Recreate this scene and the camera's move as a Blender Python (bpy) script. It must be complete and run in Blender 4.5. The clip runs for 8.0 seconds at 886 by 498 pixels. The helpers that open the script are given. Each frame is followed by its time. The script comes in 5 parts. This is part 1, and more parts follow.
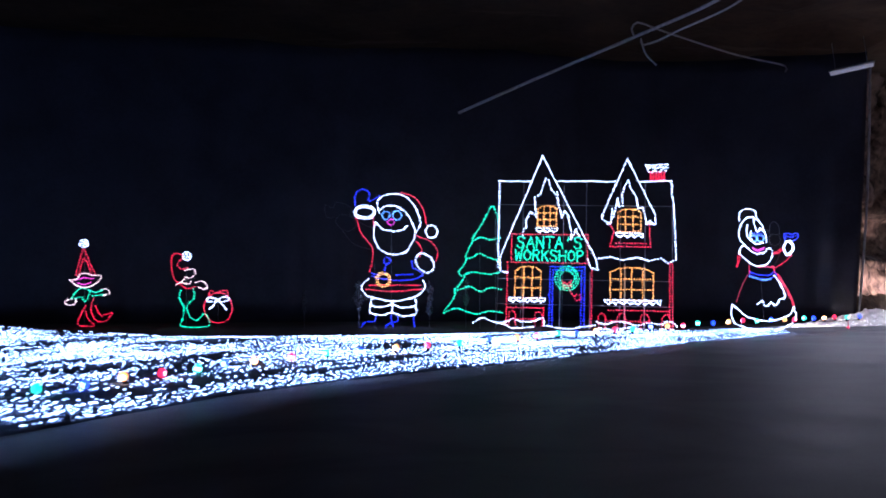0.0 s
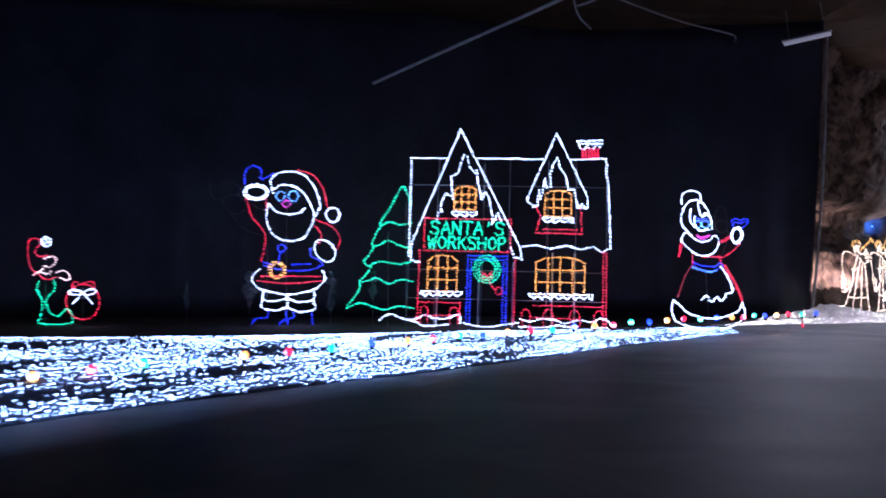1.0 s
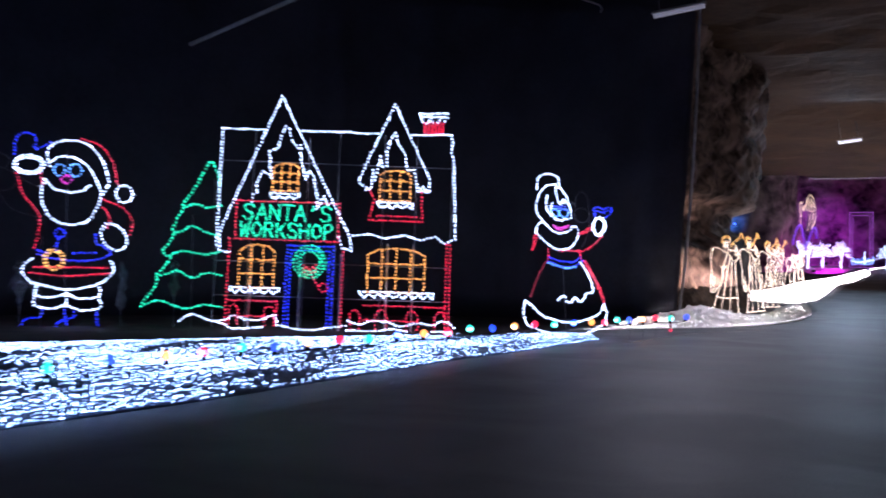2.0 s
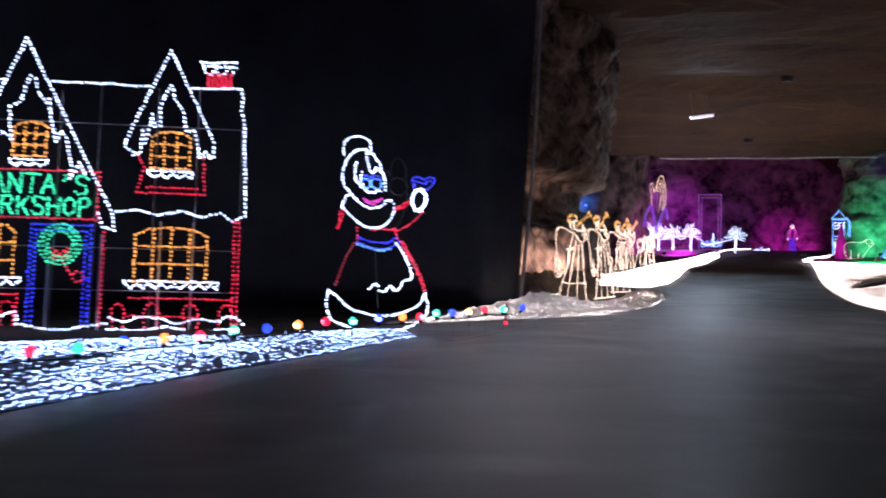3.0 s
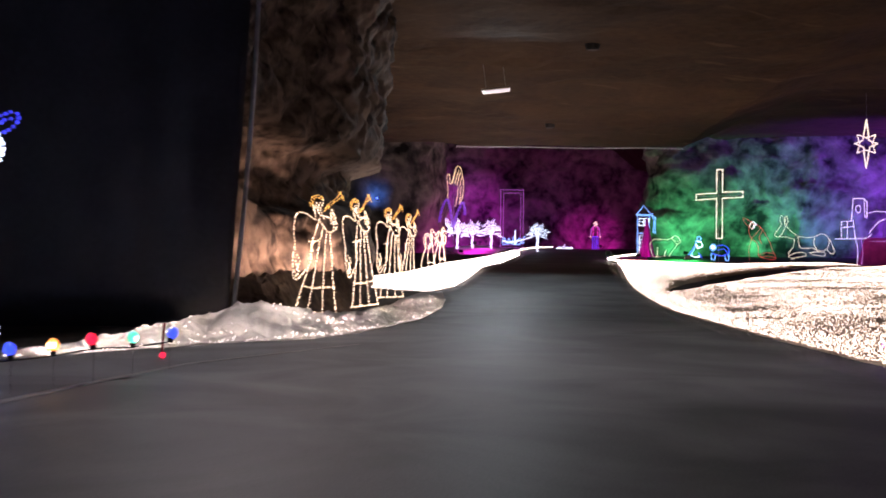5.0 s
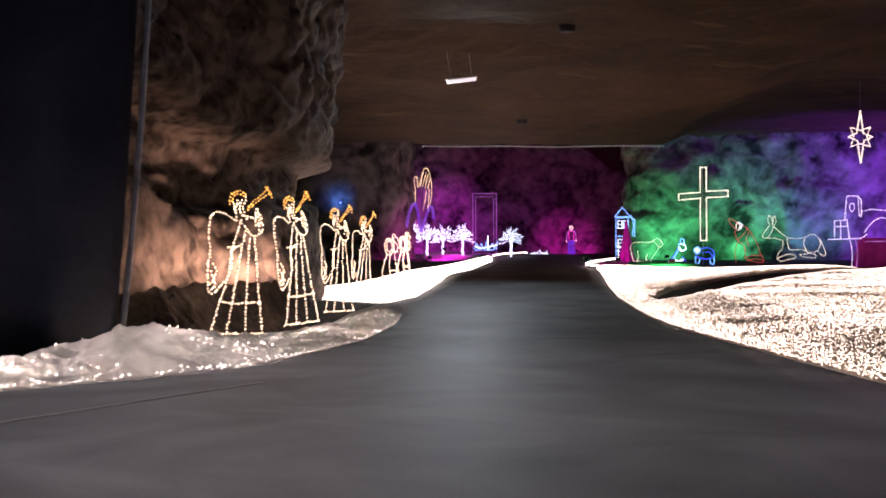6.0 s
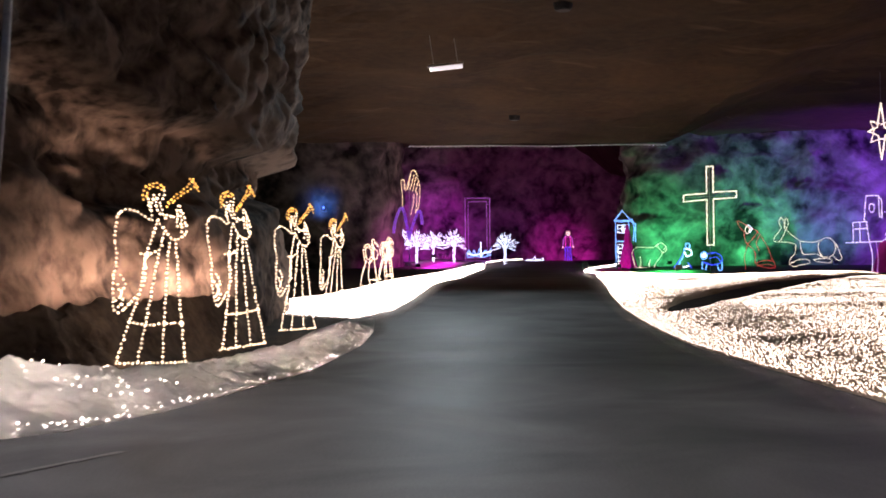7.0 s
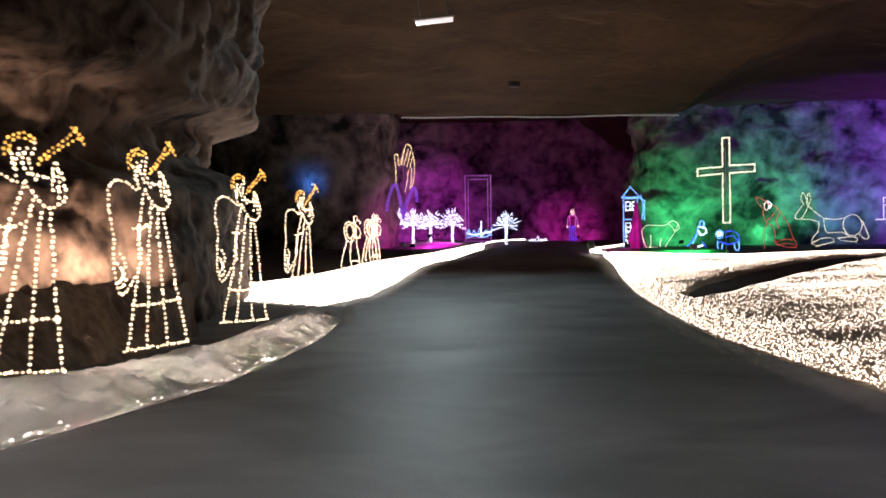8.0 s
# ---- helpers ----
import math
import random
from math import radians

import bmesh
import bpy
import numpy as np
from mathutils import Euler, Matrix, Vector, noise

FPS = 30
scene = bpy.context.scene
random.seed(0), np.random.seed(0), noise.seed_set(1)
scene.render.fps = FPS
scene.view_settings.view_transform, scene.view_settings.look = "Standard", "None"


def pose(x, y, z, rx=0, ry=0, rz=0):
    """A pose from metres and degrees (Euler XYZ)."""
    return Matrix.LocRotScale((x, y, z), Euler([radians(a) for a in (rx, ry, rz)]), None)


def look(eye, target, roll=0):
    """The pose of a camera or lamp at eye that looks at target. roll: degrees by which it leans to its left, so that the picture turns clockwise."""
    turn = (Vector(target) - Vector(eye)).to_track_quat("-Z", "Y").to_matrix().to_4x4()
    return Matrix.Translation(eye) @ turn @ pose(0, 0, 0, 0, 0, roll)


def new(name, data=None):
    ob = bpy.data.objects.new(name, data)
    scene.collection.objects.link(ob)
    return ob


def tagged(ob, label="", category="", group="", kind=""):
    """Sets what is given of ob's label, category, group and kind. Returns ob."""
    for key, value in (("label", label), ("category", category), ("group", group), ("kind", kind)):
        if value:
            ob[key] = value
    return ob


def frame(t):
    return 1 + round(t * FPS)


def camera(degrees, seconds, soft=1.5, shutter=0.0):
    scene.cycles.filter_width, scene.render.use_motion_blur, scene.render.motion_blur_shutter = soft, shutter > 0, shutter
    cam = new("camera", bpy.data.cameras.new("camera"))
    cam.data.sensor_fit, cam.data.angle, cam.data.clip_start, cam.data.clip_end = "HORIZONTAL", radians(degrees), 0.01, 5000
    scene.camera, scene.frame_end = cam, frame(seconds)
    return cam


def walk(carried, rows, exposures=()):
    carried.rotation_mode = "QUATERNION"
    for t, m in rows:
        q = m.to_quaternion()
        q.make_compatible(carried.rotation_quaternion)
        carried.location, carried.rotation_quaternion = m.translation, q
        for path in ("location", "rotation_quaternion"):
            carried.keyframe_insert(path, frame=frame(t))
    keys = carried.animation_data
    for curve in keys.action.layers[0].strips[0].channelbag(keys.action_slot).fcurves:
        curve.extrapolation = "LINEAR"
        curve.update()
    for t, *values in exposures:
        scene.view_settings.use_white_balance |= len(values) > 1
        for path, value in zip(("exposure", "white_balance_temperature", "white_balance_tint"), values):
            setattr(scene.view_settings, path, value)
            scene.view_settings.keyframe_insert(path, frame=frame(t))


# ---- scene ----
cam = camera(44.0, 8.0, soft=1.7, shutter=0.4)
# seconds, x, y, z, yaw, pitch, roll
ROWS = [
    (0.0, -0.000, -0.000, 1.364, -0.00, 1.82, 0.05),
    (0.5, 0.641, 2.088, 1.365, -0.74, 1.58, -0.24),
    (1.0, 1.295, 4.225, 1.367, -2.56, 1.37, 0.25),
    (2.5, 3.614, 10.550, 1.398, -13.21, 0.84, 0.82),
    (3.0, 4.691, 12.432, 1.378, -16.70, 0.40, 0.57),
    (3.5, 5.766, 14.163, 1.349, -19.87, -0.02, 0.85),
    (4.0, 6.911, 15.921, 1.333, -22.48, 0.19, 1.18),
    (4.5, 8.067, 17.620, 1.336, -24.71, 0.55, 0.81),
    (5.0, 9.231, 19.306, 1.318, -26.54, 0.46, 0.63),
    (6.5, 12.574, 24.403, 1.313, -28.00, 1.11, -0.34),
    (7.0, 13.666, 26.043, 1.334, -28.03, 1.24, -0.50),
    (7.5, 14.767, 27.652, 1.306, -27.96, 0.84, -0.44),
    (8.0, 15.894, 29.270, 1.300, -27.78, 0.26, -0.62),
]
walk(cam, [(t, pose(x, y, z, 0, 0, yaw) @ pose(0, 0, 0, 90 + pitch) @ pose(0, 0, 0, 0, 0, roll)) for t, x, y, z, yaw, pitch, roll in ROWS],
     exposures=[(0.0, 0.56, 5200, 36), (1.2, 0.46, 5200, 36), (2.5, 0.12, 5550, 33), (3.5, 0.06, 6000, 34), (5.0, 0.03, 6450, 34), (7.0, 0.06, 6400, 29), (8.0, 0.06, 6400, 22)])

# ---- world: a closed cavern, no daylight ----
world = bpy.data.worlds.new("cavern_dark")
scene.world = world
world.use_nodes = True
world.node_tree.nodes["Background"].inputs[0].default_value = (0.5, 0.5, 0.7, 1)
world.node_tree.nodes["Background"].inputs[1].default_value = 0.0005


# ---- plan: s runs along the road into the cavern, l to its right ----
def ls(s, l):
    return (0.466 * s + 0.885 * l, 0.885 * s - 0.466 * l)


def sl(x, y):
    return (0.466 * x + 0.885 * y, 0.885 * x - 0.466 * y)


def clamp(v, a=0.0, b=1.0):
    return max(a, min(b, v))


def ground_z(x, y):
    s = 0.466 * x + 0.885 * y
    u = clamp((s - 48) / 26)
    return 1.06 * u * u * (3 - 2 * u) + 0.0245 * clamp(s - 73, 0, 52)


def ceiling_z(x, y):
    s = 0.466 * x + 0.885 * y
    l = 0.885 * x - 0.466 * y
    aisle = clamp((15.5 - l) / 3.5)
    return 9.6 + 0.5 * clamp((42 - s) / 4) - 0.035 * aisle * clamp(s - 42, 0, 44) + 4.6 * aisle * clamp((s - 87.2) / 1.2)


def ceiling_face(x, y):
    """The underside of the rock ceiling with its shallow ledges."""
    return ceiling_z(x, y) + 0.35 * fbm((x * 0.16, y * 0.16, 7.0), 4) + noise.cell((x * 0.09, y * 0.09, 2.0)) * 0.10 + 0.05 * noise.cell((x * 0.33, y * 0.21, 6.0))


def lerp_list(pts, v):
    """A piecewise straight value: pts are (key, value), in order."""
    if v <= pts[0][0]:
        return pts[0][1]
    for (a, p), (b, q) in zip(pts, pts[1:]):
        if v <= b:
            return p + (q - p) * (v - a) / (b - a)
    return pts[-1][1]


# ---- materials ----
def material(name):
    m = bpy.data.materials.new(name)
    m.use_nodes = True
    return m, m.node_tree.nodes, m.node_tree.links, m.node_tree.nodes["Principled BSDF"]


def surface(name, dark, light, scale=4.0, fine=40.0, rough=0.8, bump=0.3, metal=0.0, distort=0.3, dist=0.02, coat=0.0, weight=0.45, span=(0.5, 0.95)):
    """Two scales of noise mix two tones; the fine one gives relief."""
    m, n, k, b = material(name)
    co = n.new("ShaderNodeTexCoord")
    big, small = n.new("ShaderNodeTexNoise"), n.new("ShaderNodeTexNoise")
    big.inputs["Scale"].default_value, small.inputs["Scale"].default_value = scale, fine
    big.inputs["Detail"].default_value, small.inputs["Detail"].default_value = 8, 6
    big.inputs["Distortion"].default_value = distort
    for t in (big, small):
        k.new(co.outputs["Object"], t.inputs["Vector"])
    mix = n.new("ShaderNodeMath")
    mix.operation = "MULTIPLY_ADD"
    k.new(small.outputs["Fac"], mix.inputs[0])
    mix.inputs[1].default_value = weight
    k.new(big.outputs["Fac"], mix.inputs[2])
    ramp = n.new("ShaderNodeValToRGB")
    ramp.color_ramp.elements[0].position, ramp.color_ramp.elements[1].position = span
    ramp.color_ramp.elements[0].color, ramp.color_ramp.elements[1].color = (*dark, 1), (*light, 1)
    k.new(mix.outputs[0], ramp.inputs[0])
    k.new(ramp.outputs[0], b.inputs["Base Color"])
    bp = n.new("ShaderNodeBump")
    bp.inputs["Strength"].default_value, bp.inputs["Distance"].default_value = bump, dist
    k.new(mix.outputs[0], bp.inputs["Height"])
    k.new(bp.outputs[0], b.inputs["Normal"])
    rr = n.new("ShaderNodeMapRange")
    rr.inputs["To Min"].default_value, rr.inputs["To Max"].default_value = max(0.05, rough - 0.12), min(1, rough + 0.12)
    k.new(big.outputs["Fac"], rr.inputs["Value"])
    k.new(rr.outputs[0], b.inputs["Roughness"])
    b.inputs["Metallic"].default_value = metal
    b.inputs["Coat Weight"].default_value = coat
    return m


def glow(name, colour, strength, spread=0.5):
    """A lit bulb; no two bulbs are quite as bright."""
    m, n, k, b = material(name)
    geo, rng = n.new("ShaderNodeNewGeometry"), n.new("ShaderNodeMapRange")
    rng.inputs["To Min"].default_value, rng.inputs["To Max"].default_value = strength * (1 - spread), strength * (1 + spread)
    k.new(geo.outputs["Random Per Island"], rng.inputs["Value"])
    b.inputs["Base Color"].default_value = (*[0.3 + 0.5 * c for c in colour], 1)
    b.inputs["Emission Color"].default_value = (*colour, 1)
    b.inputs["Roughness"].default_value = 0.3
    k.new(rng.outputs[0], b.inputs["Emission Strength"])
    return m


M = {
    "rock": surface("limestone", (0.024, 0.0178, 0.0158), (0.25, 0.195, 0.162), 0.5, 3.4, 0.88, 0.7, distort=0.9, dist=0.06, weight=0.7, span=(0.66, 0.98)),
    "far_rock": surface("far_limestone", (0.014, 0.0112, 0.0105), (0.24, 0.20, 0.175), 0.3, 1.5, 0.88, 1.0, distort=1.3, dist=0.35, weight=0.55, span=(0.58, 0.95)),
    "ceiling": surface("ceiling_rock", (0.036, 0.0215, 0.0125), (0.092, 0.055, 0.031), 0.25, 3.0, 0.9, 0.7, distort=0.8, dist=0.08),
    "soil": surface("cavern_floor", (0.03, 0.026, 0.022), (0.10, 0.085, 0.07), 1.2, 18, 0.9, 0.6, dist=0.03),
    # asphalt tone is raised and clouded to stand in for patchy headlight
    "asphalt": surface("asphalt", (0.1, 0.108, 0.112), (0.29, 0.3, 0.305), 0.45, 50, 0.55, 0.35, dist=0.008, distort=0.8, weight=0.3, span=(0.5, 0.84)),
    "plastic": surface("black_sheeting", (0.02, 0.019, 0.027), (0.046, 0.044, 0.06), 0.7, 9, 0.5, 0.25, dist=0.02),
    "batting": surface("snow_batting", (0.7, 0.69, 0.68), (0.9, 0.89, 0.87), 1.2, 14, 0.95, 0.8, dist=0.05),
    "straw": surface("straw_bed", (0.34, 0.26, 0.17), (0.74, 0.62, 0.46), 0.7, 12, 0.9, 0.8, dist=0.03),
    "bed_dark": surface("dark_netting", (0.09, 0.13, 0.21), (0.28, 0.34, 0.46), 0.9, 16, 0.85, 0.6, dist=0.03),
    "steel": surface("frame_steel", (0.26, 0.26, 0.27), (0.5, 0.5, 0.5), 6, 50, 0.5, 0.1, metal=0.5),
    "black": surface("black_rubber", (0.01, 0.01, 0.011), (0.025, 0.025, 0.027), 6, 60, 0.6, 0.1),
    "pale": surface("weathered_white_tube", (0.5, 0.48, 0.45), (0.78, 0.76, 0.72), 5, 40, 0.5, 0.1),
    "paint": surface("worn_edge_paint", (0.2, 0.2, 0.195), (0.42, 0.41, 0.39), 3, 40, 0.5, 0.2),
    "drape_pink": surface("magenta_cloth", (0.55, 0.02, 0.34), (0.8, 0.05, 0.52), 3, 40, 0.9, 0.3),
    "green_cloth": surface("green_cloth", (0.02, 0.25, 0.1), (0.05, 0.5, 0.22), 3, 40, 0.9, 0.3),
    "white": glow("cool_white_led", (0.66, 0.84, 1.0), 3.2),
    "snow": glow("icy_white_led", (0.42, 0.66, 1.0), 5.4, 0.98),
    "mat_led": glow("carpet_warm_led", (1.0, 0.84, 0.64), 5.0, 0.9),
    "warm": glow("golden_white_led", (1.0, 0.77, 0.47), 2.7, 0.5),
    "dim_cream": glow("soft_warm_led", (1.0, 0.85, 0.62), 1.0),
    "heap_led": glow("heap_warm_led", (1.0, 0.88, 0.66), 6.0, 0.6),
    "hidden": glow("buried_led", (1.0, 0.89, 0.68), 112.0, 0.6),
    "tube_lamp": glow("dim_tube", (1.0, 0.96, 0.9), 0.8, 0.1),
    "honey": glow("honey_led", (1.0, 0.74, 0.36), 1.2),
    "strip": glow("bright_warm_led", (1.0, 0.90, 0.74), 6.0, 0.4),
    "gold": glow("amber_led", (1.0, 0.52, 0.09), 1.6),
    "orange": glow("orange_led", (1.0, 0.42, 0.06), 1.5),
    "red": glow("red_led", (1.0, 0.015, 0.05), 0.9),
    "red_low": glow("low_red_led", (1.0, 0.04, 0.05), 0.42),
    "cross_led": glow("ivory_led", (1.0, 0.90, 0.66), 1.25, 0.3),
    "town_led": glow("pale_violet_led", (0.86, 0.74, 1.0), 1.3, 0.4),
    "red_dim": glow("faint_red_led", (1.0, 0.02, 0.06), 0.22),
    "green": glow("green_led", (0.02, 0.85, 0.36), 1.4),
    "blue": glow("blue_led", (0.035, 0.05, 1.0), 1.1),
    "sky": glow("light_blue_led", (0.15, 0.45, 1.0), 1.5),
    "magenta": glow("magenta_led", (1.0, 0.05, 0.6), 1.0),
    "skin": glow("peach_led", (1.0, 0.72, 0.62), 1.8),
    "violet": glow("violet_led", (0.35, 0.02, 1.0), 4.0),
    "lilac": glow("lilac_led", (0.75, 0.25, 0.95), 0.55),
    "bulb_red": glow("red_bulb", (1.0, 0.012, 0.05), 1.5, 0.2),
    "bulb_green": glow("green_bulb", (0.015, 0.8, 0.4), 1.2, 0.2),
    "bulb_blue": glow("blue_bulb", (0.03, 0.08, 1.0), 1.5, 0.2),
    "bulb_amber": glow("amber_bulb", (1.0, 0.34, 0.05), 2.2, 0.2),
    "core_red": glow("red_core", (1.0, 0.13, 0.17), 11, 0.2),
    "core_green": glow("green_core", (0.16, 1.0, 0.6), 8, 0.2),
    "core_blue": glow("blue_core", (0.14, 0.26, 1.0), 10, 0.2),
    "lens_blue": glow("flood_lens", (0.1, 0.22, 1.0), 3.0, 0.1),
    "core_amber": glow("amber_core", (1.0, 0.6, 0.22), 12, 0.2),
    "clear_plastic": surface("crumpled_clear_plastic", (0.5, 0.51, 0.54), (0.85, 0.88, 0.9), 9, 60, 0.2, 0.4),
    "bulb_red_off": surface("red_plastic", (0.35, 0.02, 0.03), (0.5, 0.04, 0.05), 5, 40, 0.4, 0.1),
    "earth": surface("thrown_earth", (0.06, 0.044, 0.034), (0.25, 0.185, 0.14), 1.6, 9, 0.95, 1.0, dist=0.06),
    "unlit": surface("unlit_bulb_glass", (0.03, 0.03, 0.034), (0.09, 0.09, 0.1), 30, 90, 0.3, 0.1),
}
M["clear_plastic"].node_tree.nodes["Principled BSDF"].inputs["Transmission Weight"].default_value = 0.75
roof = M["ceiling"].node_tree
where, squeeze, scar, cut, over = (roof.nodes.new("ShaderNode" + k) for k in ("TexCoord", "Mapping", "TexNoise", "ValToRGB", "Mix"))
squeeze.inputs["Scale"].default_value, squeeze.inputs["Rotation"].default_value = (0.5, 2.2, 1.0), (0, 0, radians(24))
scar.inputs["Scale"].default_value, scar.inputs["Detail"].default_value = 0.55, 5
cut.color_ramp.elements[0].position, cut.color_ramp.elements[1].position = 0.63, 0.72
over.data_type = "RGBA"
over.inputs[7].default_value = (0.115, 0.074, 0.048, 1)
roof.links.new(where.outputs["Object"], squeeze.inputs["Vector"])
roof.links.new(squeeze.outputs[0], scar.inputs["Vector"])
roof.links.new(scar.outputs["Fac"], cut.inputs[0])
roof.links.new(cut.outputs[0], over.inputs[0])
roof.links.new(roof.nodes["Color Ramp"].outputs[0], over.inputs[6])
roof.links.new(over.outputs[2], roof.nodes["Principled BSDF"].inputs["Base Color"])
for key, sheen in (("ceiling", 0.12), ("rock", 0.2), ("far_rock", 0.2)):
    M[key].node_tree.nodes["Principled BSDF"].inputs["Specular IOR Level"].default_value = sheen
wool = M["batting"].node_tree
wool.nodes["Principled BSDF"].inputs["Specular IOR Level"].default_value = 0.08
thin = wool.nodes.new("ShaderNodeBsdfTranslucent")
thin.inputs["Color"].default_value = (0.8, 0.78, 0.76, 1)
both = wool.nodes.new("ShaderNodeMixShader")
both.inputs[0].default_value = 0.5
wool.links.new(wool.nodes["Principled BSDF"].outputs[0], both.inputs[1])
wool.links.new(thin.outputs[0], both.inputs[2])
wool.links.new(both.outputs[0], wool.nodes["Material Output"].inputs["Surface"])
for key in ("snow", "mat_led", "strip"):
    M[key].cycles.emission_sampling = "FRONT_BACK"


# ---- mesh helpers ----
def mesh(name, verts, faces, mats, index=None, smooth=False):
    me = bpy.data.meshes.new(name)
    me.from_pydata([tuple(v) for v in verts], [], [tuple(f) for f in faces])
    for m in mats:
        me.materials.append(M[m])
    if index is not None:
        me.polygons.foreach_set("material_index", np.asarray(index, dtype=np.int32))
    if smooth:
        me.polygons.foreach_set("use_smooth", np.ones(len(me.polygons), dtype=bool))
    me.update()
    return me


def thing(name, label, category, at=(0, 0, 0), rz=0.0, group="", kind=""):
    ob = new(name)
    ob.empty_display_size = 0.2
    ob.matrix_basis = pose(*at, 0, 0, rz)
    return tagged(ob, label, category, group, kind)


def part(name, me, parent, label=""):
    ob = new(name, me)
    ob.parent = parent
    return tagged(ob, label)


G = (1 + 5 ** 0.5) / 2
ICO_V = np.array([(-1, G, 0), (1, G, 0), (-1, -G, 0), (1, -G, 0), (0, -1, G), (0, 1, G), (0, -1, -G), (0, 1, -G), (G, 0, -1), (G, 0, 1), (-G, 0, -1), (-G, 0, 1)]) / math.hypot(1, G)
ICO_F = np.array([(0, 11, 5), (0, 5, 1), (0, 1, 7), (0, 7, 10), (0, 10, 11), (1, 5, 9), (5, 11, 4), (11, 10, 2), (10, 7, 6), (7, 1, 8),
                  (3, 9, 4), (3, 4, 2), (3, 2, 6), (3, 6, 8), (3, 8, 9), (4, 9, 5), (2, 4, 11), (6, 2, 10), (8, 6, 7), (9, 8, 1)])
OCT_V = np.array([(1, 0, 0), (-1, 0, 0), (0, 1, 0), (0, -1, 0), (0, 0, 1), (0, 0, -1)], dtype=float)
OCT_F = np.array([(0, 2, 4), (2, 1, 4), (1, 3, 4), (3, 0, 4), (2, 0, 5), (1, 2, 5), (3, 1, 5), (0, 3, 5)])


def fast_mesh(name, verts, tris, mats, index=None):
    """A mesh of many triangles, straight from arrays."""
    me = bpy.data.meshes.new(name)
    me.vertices.add(len(verts))
    me.vertices.foreach_set("co", np.asarray(verts, dtype=np.float32).ravel())
    me.loops.add(3 * len(tris))
    me.loops.foreach_set("vertex_index", np.asarray(tris, dtype=np.int32).ravel())
    me.polygons.add(len(tris))
    me.polygons.foreach_set("loop_start", np.arange(0, 3 * len(tris), 3, dtype=np.int32))
    me.polygons.foreach_set("loop_total", np.full(len(tris), 3, dtype=np.int32))
    for m in mats:
        me.materials.append(M[m])
    if index is not None:
        me.polygons.foreach_set("material_index", np.asarray(index, dtype=np.int32))
    me.update(calc_edges=True)
    return me


def swarm(name, places, radii, mat, shape="oct", along=None):
    """Small bulbs at many places, in one mesh; along draws them out in one direction."""
    sv, sf = (OCT_V, OCT_F) if shape == "oct" else (ICO_V, ICO_F)
    if along is not None:
        sv = sv + (sv @ np.array(along))[:, None] * np.array(along)[None]
    places, radii = np.asarray(places), np.asarray(radii)
    v = (places[:, None, :] + sv[None] * radii[:, None, None]).reshape(-1, 3)
    f = (sf[None] + (np.arange(len(places)) * len(sv))[:, None, None]).reshape(-1, 3)
    return fast_mesh(name, v, f, [mat])


def smooth_line(pts, step, closed=False):
    """A smooth line through the points, cut into even steps."""
    p = np.asarray(pts, dtype=float)
    if len(p) == 2:
        fine = p[0] + (p[1] - p[0]) * np.linspace(0, 1, 40)[:, None]
    else:
        q = np.vstack([p[-1], p, p[0], p[1]]) if closed else np.vstack([2 * p[0] - p[1], p, 2 * p[-1] - p[-2]])
        out = []
        for i in range(1, len(q) - 2):
            u = np.linspace(0, 1, 14, endpoint=False)[:, None]
            a, b, c, d = q[i - 1], q[i], q[i + 1], q[i + 2]
            out.append(0.5 * (2 * b + (c - a) * u + (2 * a - 5 * b + 4 * c - d) * u ** 2 + (3 * b - a - 3 * c + d) * u ** 3))
        fine = np.vstack(out + [q[-2][None]])
    gap = np.linalg.norm(np.diff(fine, axis=0), axis=1)
    run = np.concatenate([[0], np.cumsum(gap)])
    n = max(2, int(round(run[-1] / step)) + 1)
    at = np.linspace(0, run[-1], n)
    return np.stack([np.interp(at, run, fine[:, i]) for i in range(3)], 1)


def straight_line(pts, step):
    p = np.asarray(pts, dtype=float)
    out = [p[0][None]]
    for a, b in zip(p, p[1:]):
        n = max(1, int(round(np.linalg.norm(b - a) / step)))
        out.append(a + (b - a) * (np.arange(1, n + 1) / n)[:, None])
    return np.vstack(out)


def tube(path, r, sides=4):
    """Verts and triangles of a thin tube along a path."""
    path = np.asarray(path)
    d = np.gradient(path, axis=0)
    d /= np.linalg.norm(d, axis=1)[:, None] + 1e-9
    ref = np.where(np.abs(d[:, 1:2]) > 0.9, np.array([[1.0, 0, 0]]), np.array([[0, 1.0, 0]]))
    a = np.cross(d, ref)
    a /= np.linalg.norm(a, axis=1)[:, None] + 1e-9
    b = np.cross(d, a)
    ang = np.arange(sides) / sides * 2 * math.pi
    v = (path[:, None] + r * (np.cos(ang)[None, :, None] * a[:, None] + np.sin(ang)[None, :, None] * b[:, None])).reshape(-1, 3)
    f = []
    for i in range(len(path) - 1):
        for j in range(sides):
            p0, p1 = i * sides + j, i * sides + (j + 1) % sides
            q0, q1 = p0 + sides, p1 + sides
            f += [(p0, p1, q1), (p0, q1, q0)]
    return v, np.array(f)


def flat(pts, y=0.0):
    return [(x, y, z) for x, z in pts]


def ring(cx, cz, rx, rz=None, n=14, turn=0.0, y=0.0):
    rz = rx if rz is None else rz
    out = []
    for i in range(n + 1):
        a = 2 * math.pi * i / n
        u, w = rx * math.cos(a), rz * math.sin(a)
        out.append((cx + u * math.cos(turn) - w * math.sin(turn), y, cz + u * math.sin(turn) + w * math.cos(turn)))
    return out


